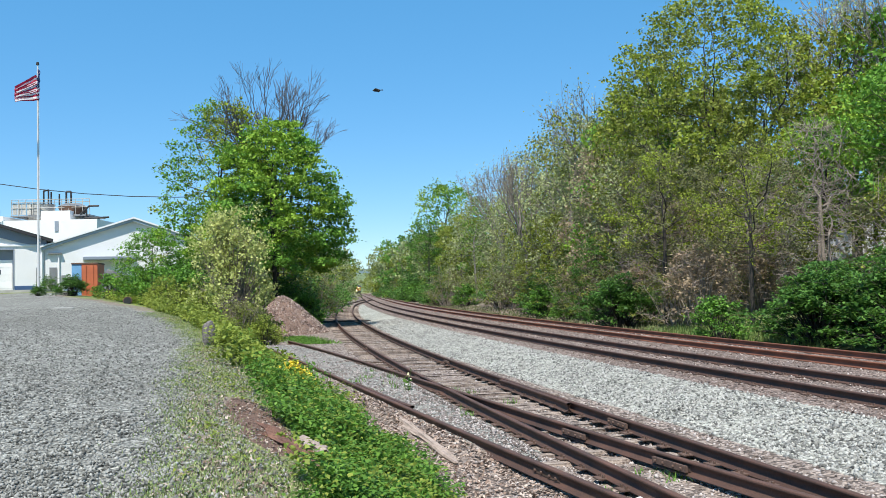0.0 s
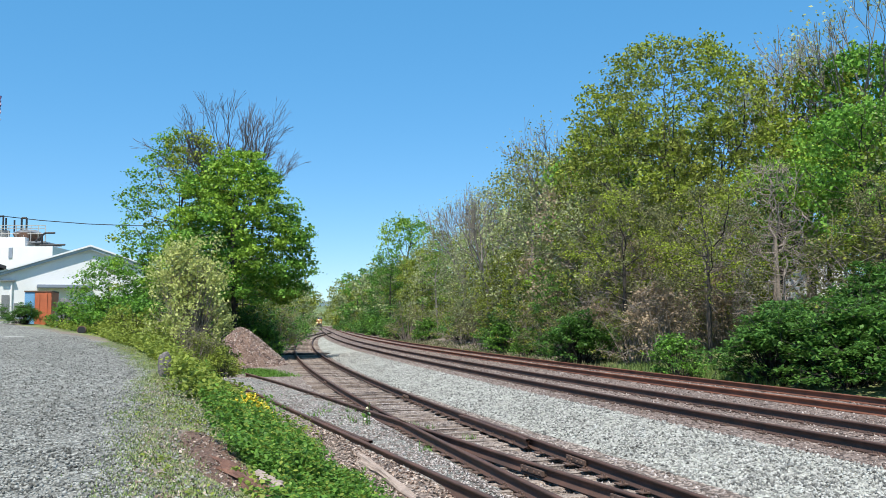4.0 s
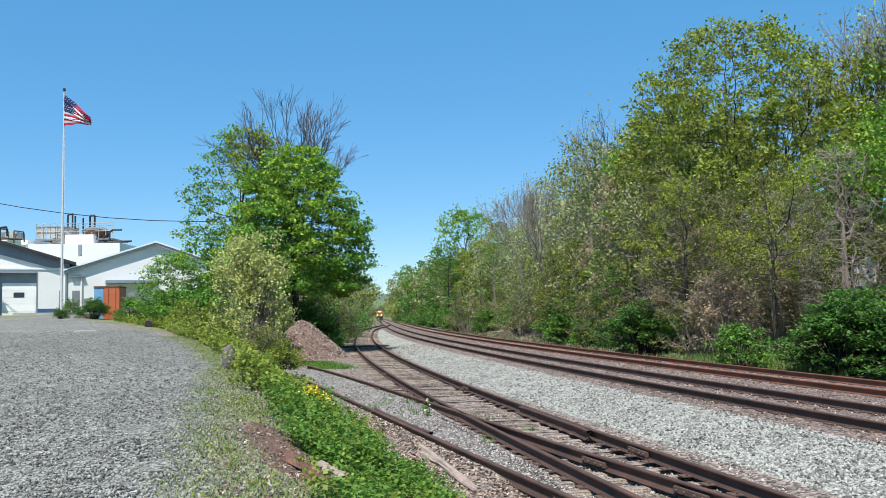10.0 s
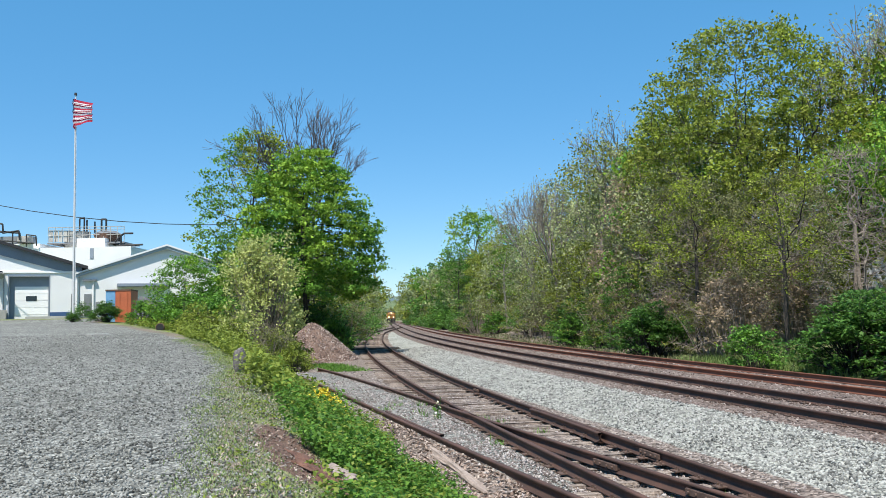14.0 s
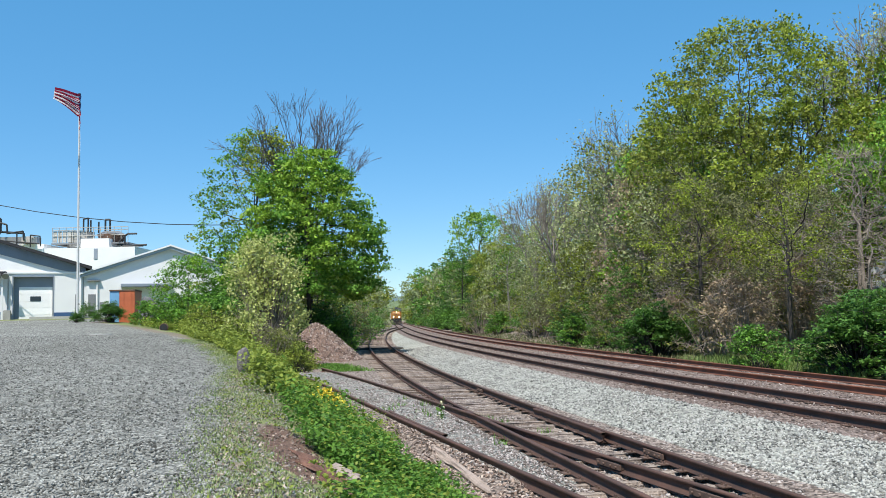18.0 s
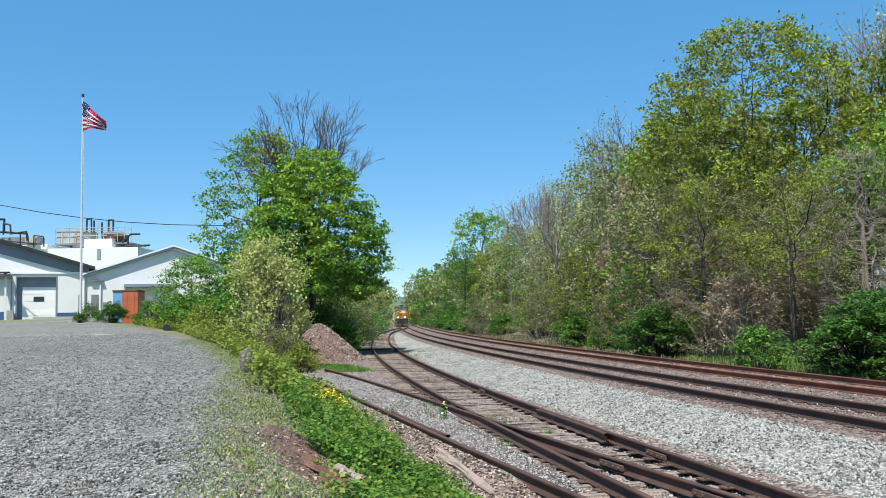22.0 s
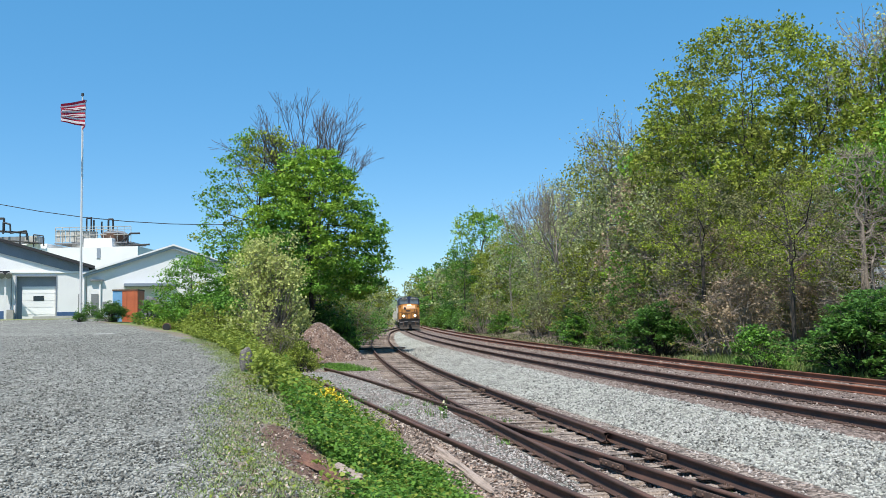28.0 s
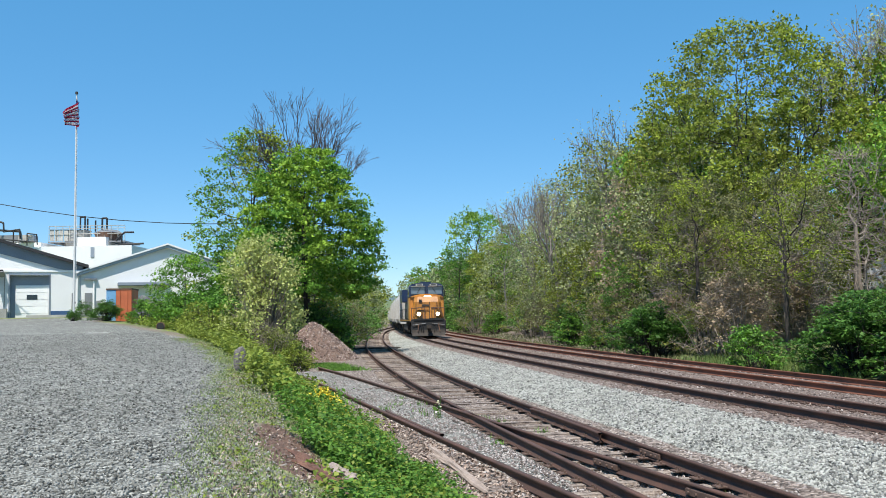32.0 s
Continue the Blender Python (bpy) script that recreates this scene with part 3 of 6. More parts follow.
def track(name, label, fx, fz, y0, y1, tie0, tie1, step, material, seed, plates=0.0, sunk=0.0):
    rng = random.Random(seed)
    t = thing(name, label, "railway track", kind="structure")
    ys = np.concatenate([np.arange(y0, min(y1, 60), 0.6), np.geomspace(61, y1, 60)]) if y1 > 62 else np.arange(y0, y1, 0.5)
    for off in (-0.7525, 0.7525):
        part("rail", fast_mesh("rail", *sweep(RAIL, ys, fx, fz, off)), material, t)
    y = tie0
    while y < tie1:
        a = math.degrees(math.atan((fx(y + 0.5) - fx(y - 0.5)) * -1.0))
        ob = new("tie", rng.choice(TIES))
        ob.matrix_basis = pose(float(fx(y)) + rng.uniform(-0.07, 0.07), y, float(fz(y)) - 0.163 - sunk * rng.random() + rng.uniform(-0.02, 0.004), 0, rng.uniform(-0.5, 0.5), a + rng.uniform(-3, 3))
        ob.parent = t
        if y < plates:
            for off in (-0.7525, 0.7525):
                k = new("tie_plate", PLATE)
                k.matrix_basis = pose(float(fx(y)) + off, y, float(fz(y)) + 0.004, 0, 0, a)
                k.parent = t
        y += step * rng.uniform(0.92, 1.08)
    return t


flat0 = lambda y: 0.0 * np.asarray(y, float)
low = lambda y: -0.18 + 0.0 * np.asarray(y, float)
track("main_track", "rusty main line track on brown ballast and wooden ties", main_x, flat0, -40, 1500, 10, 130, 0.52, M_RAIL, 1, 24, 0.09)
track("second_main_track", "rust-brown second main track beside the trees", second_x, flat0, -40, 1500, 14, 110, 0.52, M_RAIL2, 2, 0, 0.14)
siding = track("siding_track", "old siding with dark rusty rails and weathered gray ties", siding_x, siding_z, -12, 184, 5.5, 120, 0.58, M_RAIL, 3, 26, 0.06)
spur = track("spur_track", "half-buried spur track branching from the siding", spur_x, low, 5, 36, 32.5, 35.5, 0.62, M_RAIL, 4, 0, 0.0)

# ---------------------------------------------------------------- train


def truck_parts(parent, y, wheels, r=0.5, gap=1.1, wide=1.0):
    k = part("truck_frame", box(-wide - 0.12, -wide + 0.1, y - gap * (wheels - 1) / 2 - 0.5, y + gap * (wheels - 1) / 2 + 0.5, 0.45, 0.95, 0.04), M_GRIME, parent)
    part("truck_frame", box(wide - 0.1, wide + 0.12, y - gap * (wheels - 1) / 2 - 0.5, y + gap * (wheels - 1) / 2 + 0.5, 0.45, 0.95, 0.04), M_GRIME, parent)
    for i in range(wheels):
        yy = y + gap * (i - (wheels - 1) / 2)
        for s in (-0.7525, 0.7525):
            bm = rod((s - 0.065, yy, r), (s + 0.065, yy, r), r, 20)
            rod((s - 0.1, yy, r), (s + 0.1, yy, r), r * 0.35, 12, bm=bm)
            part("wheel", bm, M_GRIME, parent)
    return k


def locomotive():
    """The front coupler is at y = 0 and the hood runs to y = 22; rail tops at 0."""
    t = thing("locomotive", "yellow-nosed navy freight locomotive with lit headlights", "locomotive")
    part("underframe", box(-1.5, 1.5, 0.9, 21.6, 1.28, 1.52, 0.03), M_BLACK, t)
    part("walkway_edge", box(-1.54, -1.5, 1.2, 21.4, 1.4, 1.5), M_YELLOW, t)
    part("walkway_edge", box(1.5, 1.54, 1.2, 21.4, 1.4, 1.5), M_YELLOW, t)
    part("fuel_tank", box(-1.4, 1.4, 7.8, 14.2, 0.35, 1.25, 0.2), M_GRIME, t)
    truck_parts(t, 4.4, 3, 0.52, 1.85, 1.05)
    truck_parts(t, 17.9, 3, 0.52, 1.85, 1.05)
    part("pilot", box(-1.48, 1.48, 0.62, 0.8, 0.55, 1.5, 0.03), M_BLACK, t)
    plow = slab([(0.95, 0.12), (0.38, 0.12), (0.56, 0.4), (0.64, 0.72), (0.95, 0.72)], -1.42, 1.42, "x")
    part("snow_plow", plow, M_GRIME, t, "dusty dark steel plow plate")
    bm = box(-0.14, 0.14, 0.05, 0.7, 0.78, 1.0, 0.03)
    box(-0.2, 0.2, -0.05, 0.2, 0.72, 1.06, 0.05, bm=bm)
    part("coupler", bm, M_GRIME, t)
    for s in (-1, 1):
        part("draft_hose", rod((s * 0.45, 0.55, 1.05), (s * 0.5, 0.5, 0.45), 0.03), M_BLACK, t)
        part("draft_hose", rod((s * 0.62, 0.55, 1.05), (s * 0.68, 0.5, 0.5), 0.025), M_BLACK, t)
        for z in (0.4, 0.75, 1.1):
            part("step", box(s * 1.2 - 0.28, s * 1.2 + 0.28, 0.82, 1.1, z, z + 0.04), M_GREYM, t, "worn pale step tread")
    # short nose, chamfered, with a sloping top
    nose = bmesh.new()
    lo = [(-1.18, 1.95), (-1.18, 1.35), (-0.92, 1.02), (0.92, 1.02), (1.18, 1.35), (1.18, 1.95), (1.18, 3.0), (-1.18, 3.0)]
    ring0 = [nose.verts.new((x, y, 1.52)) for x, y in lo]
    ring1 = [nose.verts.new((x, y + 0.08, 3.05)) for x, y in lo]
    ring2 = [nose.verts.new((x * 0.93, y * 0.9 + 0.45, 3.5)) for x, y in lo]
    for a, b in ((ring0, ring1), (ring1, ring2)):
        for i in range(8):
            nose.faces.new((a[i], a[(i + 1) % 8], b[(i + 1) % 8], b[i]))
    nose.faces.new(ring2), nose.faces.new(ring0[::-1])
    bmesh.ops.recalc_face_normals(nose, faces=nose.faces[:])
    part("nose", nose, M_YELLOW, t)
    part("nose_door_frame", box(0.1, 0.8, 0.985, 1.02, 1.58, 3.05, 0.005), M_GRIME, t)
    part("nose_door", box(0.15, 0.75, 0.955, 1.0, 1.62, 3.0, 0.01), M_YELLOW, t)
    part("anticlimber", box(-1.3, 1.3, 0.55, 0.95, 1.42, 1.6, 0.03), M_BLACK, t)
    part("nose_seam", box(-1.0, 1.0, 1.0, 1.025, 2.3, 2.36), M_GRIME, t)
    for s in (-1, 1):
        part("grab_iron", rod((s * 1.05, 0.95, 1.7), (s * 1.05, 0.95, 2.9), 0.028, 6), M_BLACK, t)
        part("stair_rail", rod((s * 1.4, 0.8, 1.5), (s * 0.95, 0.8, 2.5), 0.03, 6), M_RUST, t)
        part("stair_side", box(s * 1.44 - 0.04, s * 1.44 + 0.04, 0.66, 1.1, 0.35, 1.5), M_GRIME, t)
        part("air_hose", rod((s * 0.85, 0.5, 1.15), (s * 0.95, 0.42, 0.5), 0.035, 6), M_RUST, t)
        part("uncoupling_lever", rod((s * 0.25, 0.55, 1.2), (s * 1.4, 0.5, 1.05), 0.025, 6), M_GREYM, t)
        part("pilot_pocket", box(s * 1.0 - 0.2, s * 1.0 + 0.2, 0.6, 0.625, 0.85, 1.25, 0.01), M_GRIME, t)
    part("nose_emblem", box(-0.5, 0.5, 1.02, 1.045, 2.66, 2.82), M_GRIME, t, "dark plain emblem bars")
    part("nose_vent", box(-0.78, -0.5, 1.02, 1.06, 3.0, 3.25), M_BLACK, t)
    # cab: yellow lower half, navy upper half with wide windscreens
    part("cab_lower", box(-1.52, 1.52, 2.55, 5.3, 1.52, 3.5, 0.03), M_YELLOW, t)
    part("nose_brow", slab([(-1.5, 3.5), (1.5, 3.5), (1.2, 3.64), (0.6, 3.74), (0, 3.78), (-0.6, 3.74), (-1.2, 3.64)], 2.4, 2.549), M_YELLOW, t)
    part("cab_upper", slab([(-1.52, 3.5), (1.52, 3.5), (1.52, 4.42), (1.3, 4.66), (0.7, 4.74), (-0.7, 4.74), (-1.3, 4.66), (-1.52, 4.42)], 2.55, 5.3), M_NAVY, t)
    for s in (-1, 1):
        part("windscreen", box(s * 0.76 - 0.6, s * 0.76 + 0.6, 2.48, 2.53, 3.74, 4.36, 0.03), M_WINDOW, t, "glossy windscreen with the pale sky's reflection also in its colour")
        part("windscreen_frame", box(s * 0.76 - 0.66, s * 0.76 + 0.66, 2.515, 2.549, 3.68, 4.42), M_NAVY, t)
        part("wiper", rod((s * 0.5, 2.46, 4.36), (s * 0.8, 2.46, 3.9), 0.018, 6), M_BLACK, t)
        part("sun_visor", box(s * 0.76 - 0.62, s * 0.76 + 0.62, 2.3, 2.549, 4.43, 4.47), M_PALE_STEEL, t)
        part("number_board", box(s * 0.62 - 0.32, s * 0.62 + 0.32, 2.5, 2.6, 4.5, 4.66, 0.02), M_PALE_STEEL, t, "pale board with illegible dark bars")
        part("number_bar", box(s * 0.62 - 0.22, s * 0.62 + 0.22, 2.485, 2.5, 4.54, 4.62), M_BLACK, t)
        part("side_window", box(s * 1.5 - 0.04, s * 1.5 + 0.04, 3.1, 4.7, 3.65, 4.2), M_GLASS, t)
        part("ditch_light_case", rod((s * 0.82, 1.0, 2.0), (s * 0.82, 0.78, 2.0), 0.2, 14), M_BLACK, t)
        # lit disc wider than a real lens, its size standing in for glare
        part("ditch_light", rod((s * 0.82, 0.8, 2.0), (s * 0.82, 0.76, 2.0), 0.16, 14), M_LAMP, t, "lit warm ditch light, its disc widened for glare")
        part("mirror", box(s * 1.62 - 0.03, s * 1.62 + 0.03, 2.7, 2.9, 3.7, 4.1), M_BLACK, t)
        for x in (0.3, 0.55, 1.45):
            part("handrail_post", rod((s * x, 0.9, 1.5), (s * x, 0.9, 2.55), 0.032, 6), M_RUST, t)
        part("handrail", rod((s * 0.3, 0.9, 2.55), (s * 0.62, 0.9, 2.55), 0.034, 6), M_RUST, t)
        part("handrail", rod((s * 0.62, 0.9, 2.55), (s * 1.45, 0.9, 2.5), 0.034, 6), M_RUST, t)
        part("handrail", rod((s * 1.48, 5.4, 2.5), (s * 1.48, 21.2, 2.5), 0.024, 6), M_BLACK, t)
        for k in range(9):
            part("handrail_post", rod((s * 1.48, 5.4 + k * 1.97, 1.5), (s * 1.48, 5.4 + k * 1.97, 2.5), 0.02, 6), M_BLACK, t)
    part("headlight_case", box(-0.4, 0.4, 1.42, 1.62, 3.3, 3.6, 0.04), M_YELLOW, t)
    for s in (-0.14, 0.14):
        # discs enlarged and overlapping to imitate the headlights' bloom
        part("headlight", rod((s, 1.44, 3.4), (s, 1.395, 3.4), 0.21, 14), M_LAMP, t, "lit bright headlight, its disc widened for glare")
    part("cab_roof_box", box(-0.5, 0.5, 3.2, 4.6, 4.68, 4.86, 0.05), M_NAVY, t)
    part("horn", rod((0, 5.0, 4.85), (0, 4.5, 4.9), 0.09, 10, 0.05), M_BLACK, t)
    part("hood", box(-0.95, 0.95, 5.3, 17.0, 1.52, 4.3, 0.08), M_NAVY, t)
    part("radiator", box(-1.5, 1.5, 16.8, 21.0, 3.3, 4.62, 0.08), M_NAVY, t)
    part("rear_hood", box(-0.95, 0.95, 16.8, 21.2, 1.52, 3.35, 0.05), M_NAVY, t)
    part("exhaust_stack", box(-0.35, 0.35, 10.5, 11.6, 4.28, 4.55, 0.04), M_BLACK, t)
    for k in range(7):
        part("hood_door", box(-0.985, -0.94, 5.7 + k * 1.5, 7.05 + k * 1.5, 1.7, 3.9, 0.01), M_NAVY, t)
        part("hood_door", box(0.94, 0.985, 5.7 + k * 1.5, 7.05 + k * 1.5, 1.7, 3.9, 0.01), M_NAVY, t)
    return t


def hopper_car():
    t = thing("hopper_car", "pale gray covered hopper car coupled in the train", "freight car", group="freight cars of the train")
    sec = [(-1.2, 1.1), (1.2, 1.1), (1.52, 1.7), (1.56, 3.7), (1.2, 4.35), (0.5, 4.55), (-0.5, 4.55), (-1.2, 4.35), (-1.56, 3.7), (-1.52, 1.7)]
    part("body", slab(sec, 1.6, 15.9), M_HOPPER, t)
    part("running_board", box(-0.45, 0.45, 1.2, 16.3, 4.6, 4.66), M_GREYM, t)
    part("sill", box(-1.2, 1.2, 0.5, 17.0, 0.95, 1.25, 0.03), M_GRIME, t)
    for s in (0.45, 17.0):
        part("end_platform", box(-1.4, 1.4, s - 0.1, s + 0.15, 1.0, 1.35, 0.02), M_HOPPER, t)
    for y in (4.6, 8.75, 12.9):
        part("hopper_chute", slab([(-0.9, 1.12), (0.9, 1.12), (0.35, 0.4), (-0.35, 0.4)], y - 1.3, y + 1.3), M_GRIME, t)
    for s in (-1, 1):
        for k in range(12):
            y = 2.0 + k * 1.22
            part("side_rib", box(s * 1.56 - 0.05, s * 1.56 + 0.05, y - 0.05, y + 0.05, 1.5, 3.75), M_HOPPER, t)
        part("ladder", box(s * 1.45 - 0.04, s * 1.45 + 0.04, 0.9, 1.35, 1.2, 4.2), M_HOPPER, t)
        part("ladder", box(s * 1.45 - 0.04, s * 1.45 + 0.04, 16.1, 16.55, 1.2, 4.2), M_HOPPER, t)
    part("coupler", box(-0.13, 0.13, -0.1, 0.6, 0.8, 1.02, 0.03), M_GRIME, t)
    part("coupler", box(-0.13, 0.13, 17.0, 17.6, 0.8, 1.02, 0.03), M_GRIME, t)
    truck_parts(t, 2.6, 2, 0.45, 1.75, 1.0)
    truck_parts(t, 14.9, 2, 0.45, 1.75, 1.0)
    return t


LOCO = locomotive()
CARS = [hopper_car()]
for _ in range(8):
    CARS.append(copy_thing(CARS[0], pose(0, 0, 0)))


def front_y(t):
    """How far off the train's front coupler stands at t seconds."""
    return 76.0 + 13.0 * (32.0 - t)


def on_line(y, a, b):
    """The pose of a vehicle whose front is at y and whose pivots are a and b behind it."""
    p, q = Vector((float(main_x(y + a)), y + a, 0)), Vector((float(main_x(y + b)), y + b, 0))
    way = (q - p).normalized()
    o = p - way * a
    return pose(o.x, o.y, 0, 0, 0, math.degrees(math.atan2(-way.x, way.y)))


# ---------------------------------------------------------------- factory, tanks, pole


TURN, CORNER = 22.0, (-31.7, 78.0)


def garage():
    """White block building with a low gable, a deep slate band and a recess with a truck door. Its near corner is the origin."""
    t = thing("garage_building", "white painted factory building with slate gable band", "building", *CORNER, 0, TURN)
    z0, x0, x1 = 1.6, -27.0, 0.0
    dl, dr, dt = -5.55, -2.45, 5.95
    part("wall", box(x0, dl, 0, 0.3, z0, 6.4), M_WHITE, t)
    part("wall", box(dr, x1, 0, 0.3, z0, 6.4), M_WHITE, t)
    part("wall", box(dl, dr, 0, 0.3, dt, 6.4), M_WHITE, t)
    part("side_wall", box(x1 - 0.3, x1, 0.3, 24, z0, 6.4), M_WHITE, t)
    ridge = (x0 + x1) / 2
    up = lambda x: 6.98 + (x1 - x) * 0.31
    part("gable_wall", slab([(x0, 6.4), (x1, 6.4), (x1, up(x1) - 0.2), (ridge, up(ridge) - 0.2), (x0, up(x1) - 0.2)], 0.02, 0.28), M_WHITE, t)
    part("gable_band", slab([(x1 + 0.2, up(x1 + 0.2) - 0.14), (ridge, up(ridge) - 0.14), (ridge, up(ridge) - 1.35), (-1.9, 6.55), (-1.2, 6.42), (x1 + 0.2, 6.42)], -0.12, 0.018), M_TRIM_SHADE, t, "slate blue band under the verge")
    for s in (1, -1):
        e = x1 + 0.7 if s > 0 else x0 - 0.7
        h = up(x1 + 0.7)
        part("roof", slab([(e, h - 0.2), (e, h + 0.08), (ridge - 0.01 * (s < 0), up(ridge) + 0.08), (ridge - 0.01 * (s < 0), up(ridge) - 0.13)], -0.6, 24), M_DARK, t)
    part("string_course", box(x0, x1 + 0.04, -0.09, -0.003, 6.22, 6.4, 0.02), M_WHITE, t)
    part("door_reveal", box(dl - 0.02, dl, 0.3, 0.6, 2.1, dt), M_TRIM_SHADE, t)
    part("reveal_head", box(dl, dr, 0.3, 0.6, dt, dt + 0.1), M_TRIM_SHADE, t)
    part("door_surround", box(dr, dr + 0.09, -0.05, -0.003, 2.2, dt + 0.12), M_TRIM_SHADE, t)
    part("door_surround", box(dl - 0.09, dl, -0.05, -0.003, 2.2, dt + 0.12), M_TRIM_SHADE, t)
    part("door_surround", box(dl, dr, -0.05, -0.003, dt, dt + 0.12), M_TRIM_SHADE, t)
    # slate colour holds the shade above and left of the door
    part("door_bulkhead", box(dl, dr, 0.5, 0.6, 2.0, dt), M_TRIM_SHADE, t, "slate panel round the door, the recess's shade in its colour")
    door = part("garage_door", box(dl + 0.42, dr - 0.02, 0.46, 0.497, 2.0, 5.1), M_WHITE, t, "white sectional truck door with one small window")
    for k in range(5):
        part("door_panel", box(dl + 0.45, dr - 0.05, 0.43, 0.463, 2.08 + k * 0.6, 2.66 + k * 0.6, 0.012), M_WHITE, door)
    part("door_window", box(-4.25, -3.4, 0.4, 0.432, 3.85, 4.28, 0.02), M_GLASS, door, "small dark rounded window")
    part("base_band", box(dr + 0.12, x1 - 0.75, -0.06, -0.003, 2.1, 2.85), M_BLUEP, t, "faded blue painted base band")
    part("base_band", box(x0, -6.4, -0.06, -0.003, 1.7, 3.0), M_BLUEP, t, "faded blue painted base band")
    part("porch_roof", box(-16, -6.05, -0.7, -0.1, 6.0, 6.4, 0.02), M_DARK, t)
    part("porch_post", box(-6.45, -6.3, -0.65, -0.5, 1.7, 6.0), M_WHITE, t)
    for x in (-6.1, -6.65):
        part("porch_lamp", rod((x, -0.75, 6.1), (x, -1.0, 5.95), 0.2, 12, 0.27), M_GREYM, t, "gray round floodlight")
    part("planter", box(-6.25, -5.7, -0.6, -0.1, 1.9, 3.1, 0.03), M_CONC, t, "stained concrete block")
    part("downpipe", rod((-0.2, -0.12, 2.2), (-0.2, -0.12, 6.2), 0.07), M_WHITE, t)
    part("downpipe", rod((-0.6, -0.12, 2.2), (-0.6, -0.12, 4.4), 0.06), M_GREYM, t)
    part("conduit", rod((-5.95, -0.08, 3.2), (-5.95, -0.08, 6.1), 0.04), M_GREYM, t)
    return t


def hall():
    """The lower white hall beside it, with its gable turned to the lot."""
    t = thing("hall_building", "white factory hall with a low gable and gray-blue verge", "building", *CORNER, 0, TURN)
    z0, half, top, low_ = 1.6, 7.3, 8.5, 6.0
    peak = half + 0.04
    part("wall", slab([(0.04, z0), (peak + half, z0), (peak + half, low_), (peak, top), (0.04, low_)], 0.1, 0.4), M_WHITE, t)
    for s in (-1, 1):
        part("verge", slab([(peak, top + 0.2), (peak + s * (half + 0.3), low_ + 0.1), (peak + s * (half + 0.3), low_ - 0.14), (peak, top - 0.04)], -0.25, 0.095), M_VERGE, t, "gray-blue verge board")
        part("roof", slab([(peak, top + 0.36), (peak + s * (half + 0.4), low_ + 0.24), (peak + s * (half + 0.4), low_ + 0.1), (peak, top + 0.21)], -0.35, 34), M_ROOFW, t)
        part("side_wall", box(peak + s * half - 0.15, peak + s * half + 0.15, 0.4, 34, z0, low_), M_WHITE, t)
    part("canopy", box(3.1, 7.5, -1.0, 0.09, 5.0, 5.28, 0.03), M_TRIM_SHADE, t)
    part("door_canopy", box(0.3, 1.4, -0.2, 0.09, 5.55, 5.68), M_GREYM, t)
    part("downpipe", rod((1.15, 0, 2.3), (1.15, 0, 5.5), 0.08), M_WHITE, t)
    part("meter_box", box(1.35, 1.7, -0.2, 0.09, 2.9, 3.7, 0.02), M_GREYM, t)
    part("side_door", box(0.4, 1.0, 0.04, 0.096, 2.2, 4.4), M_GREYM, t)
    return t


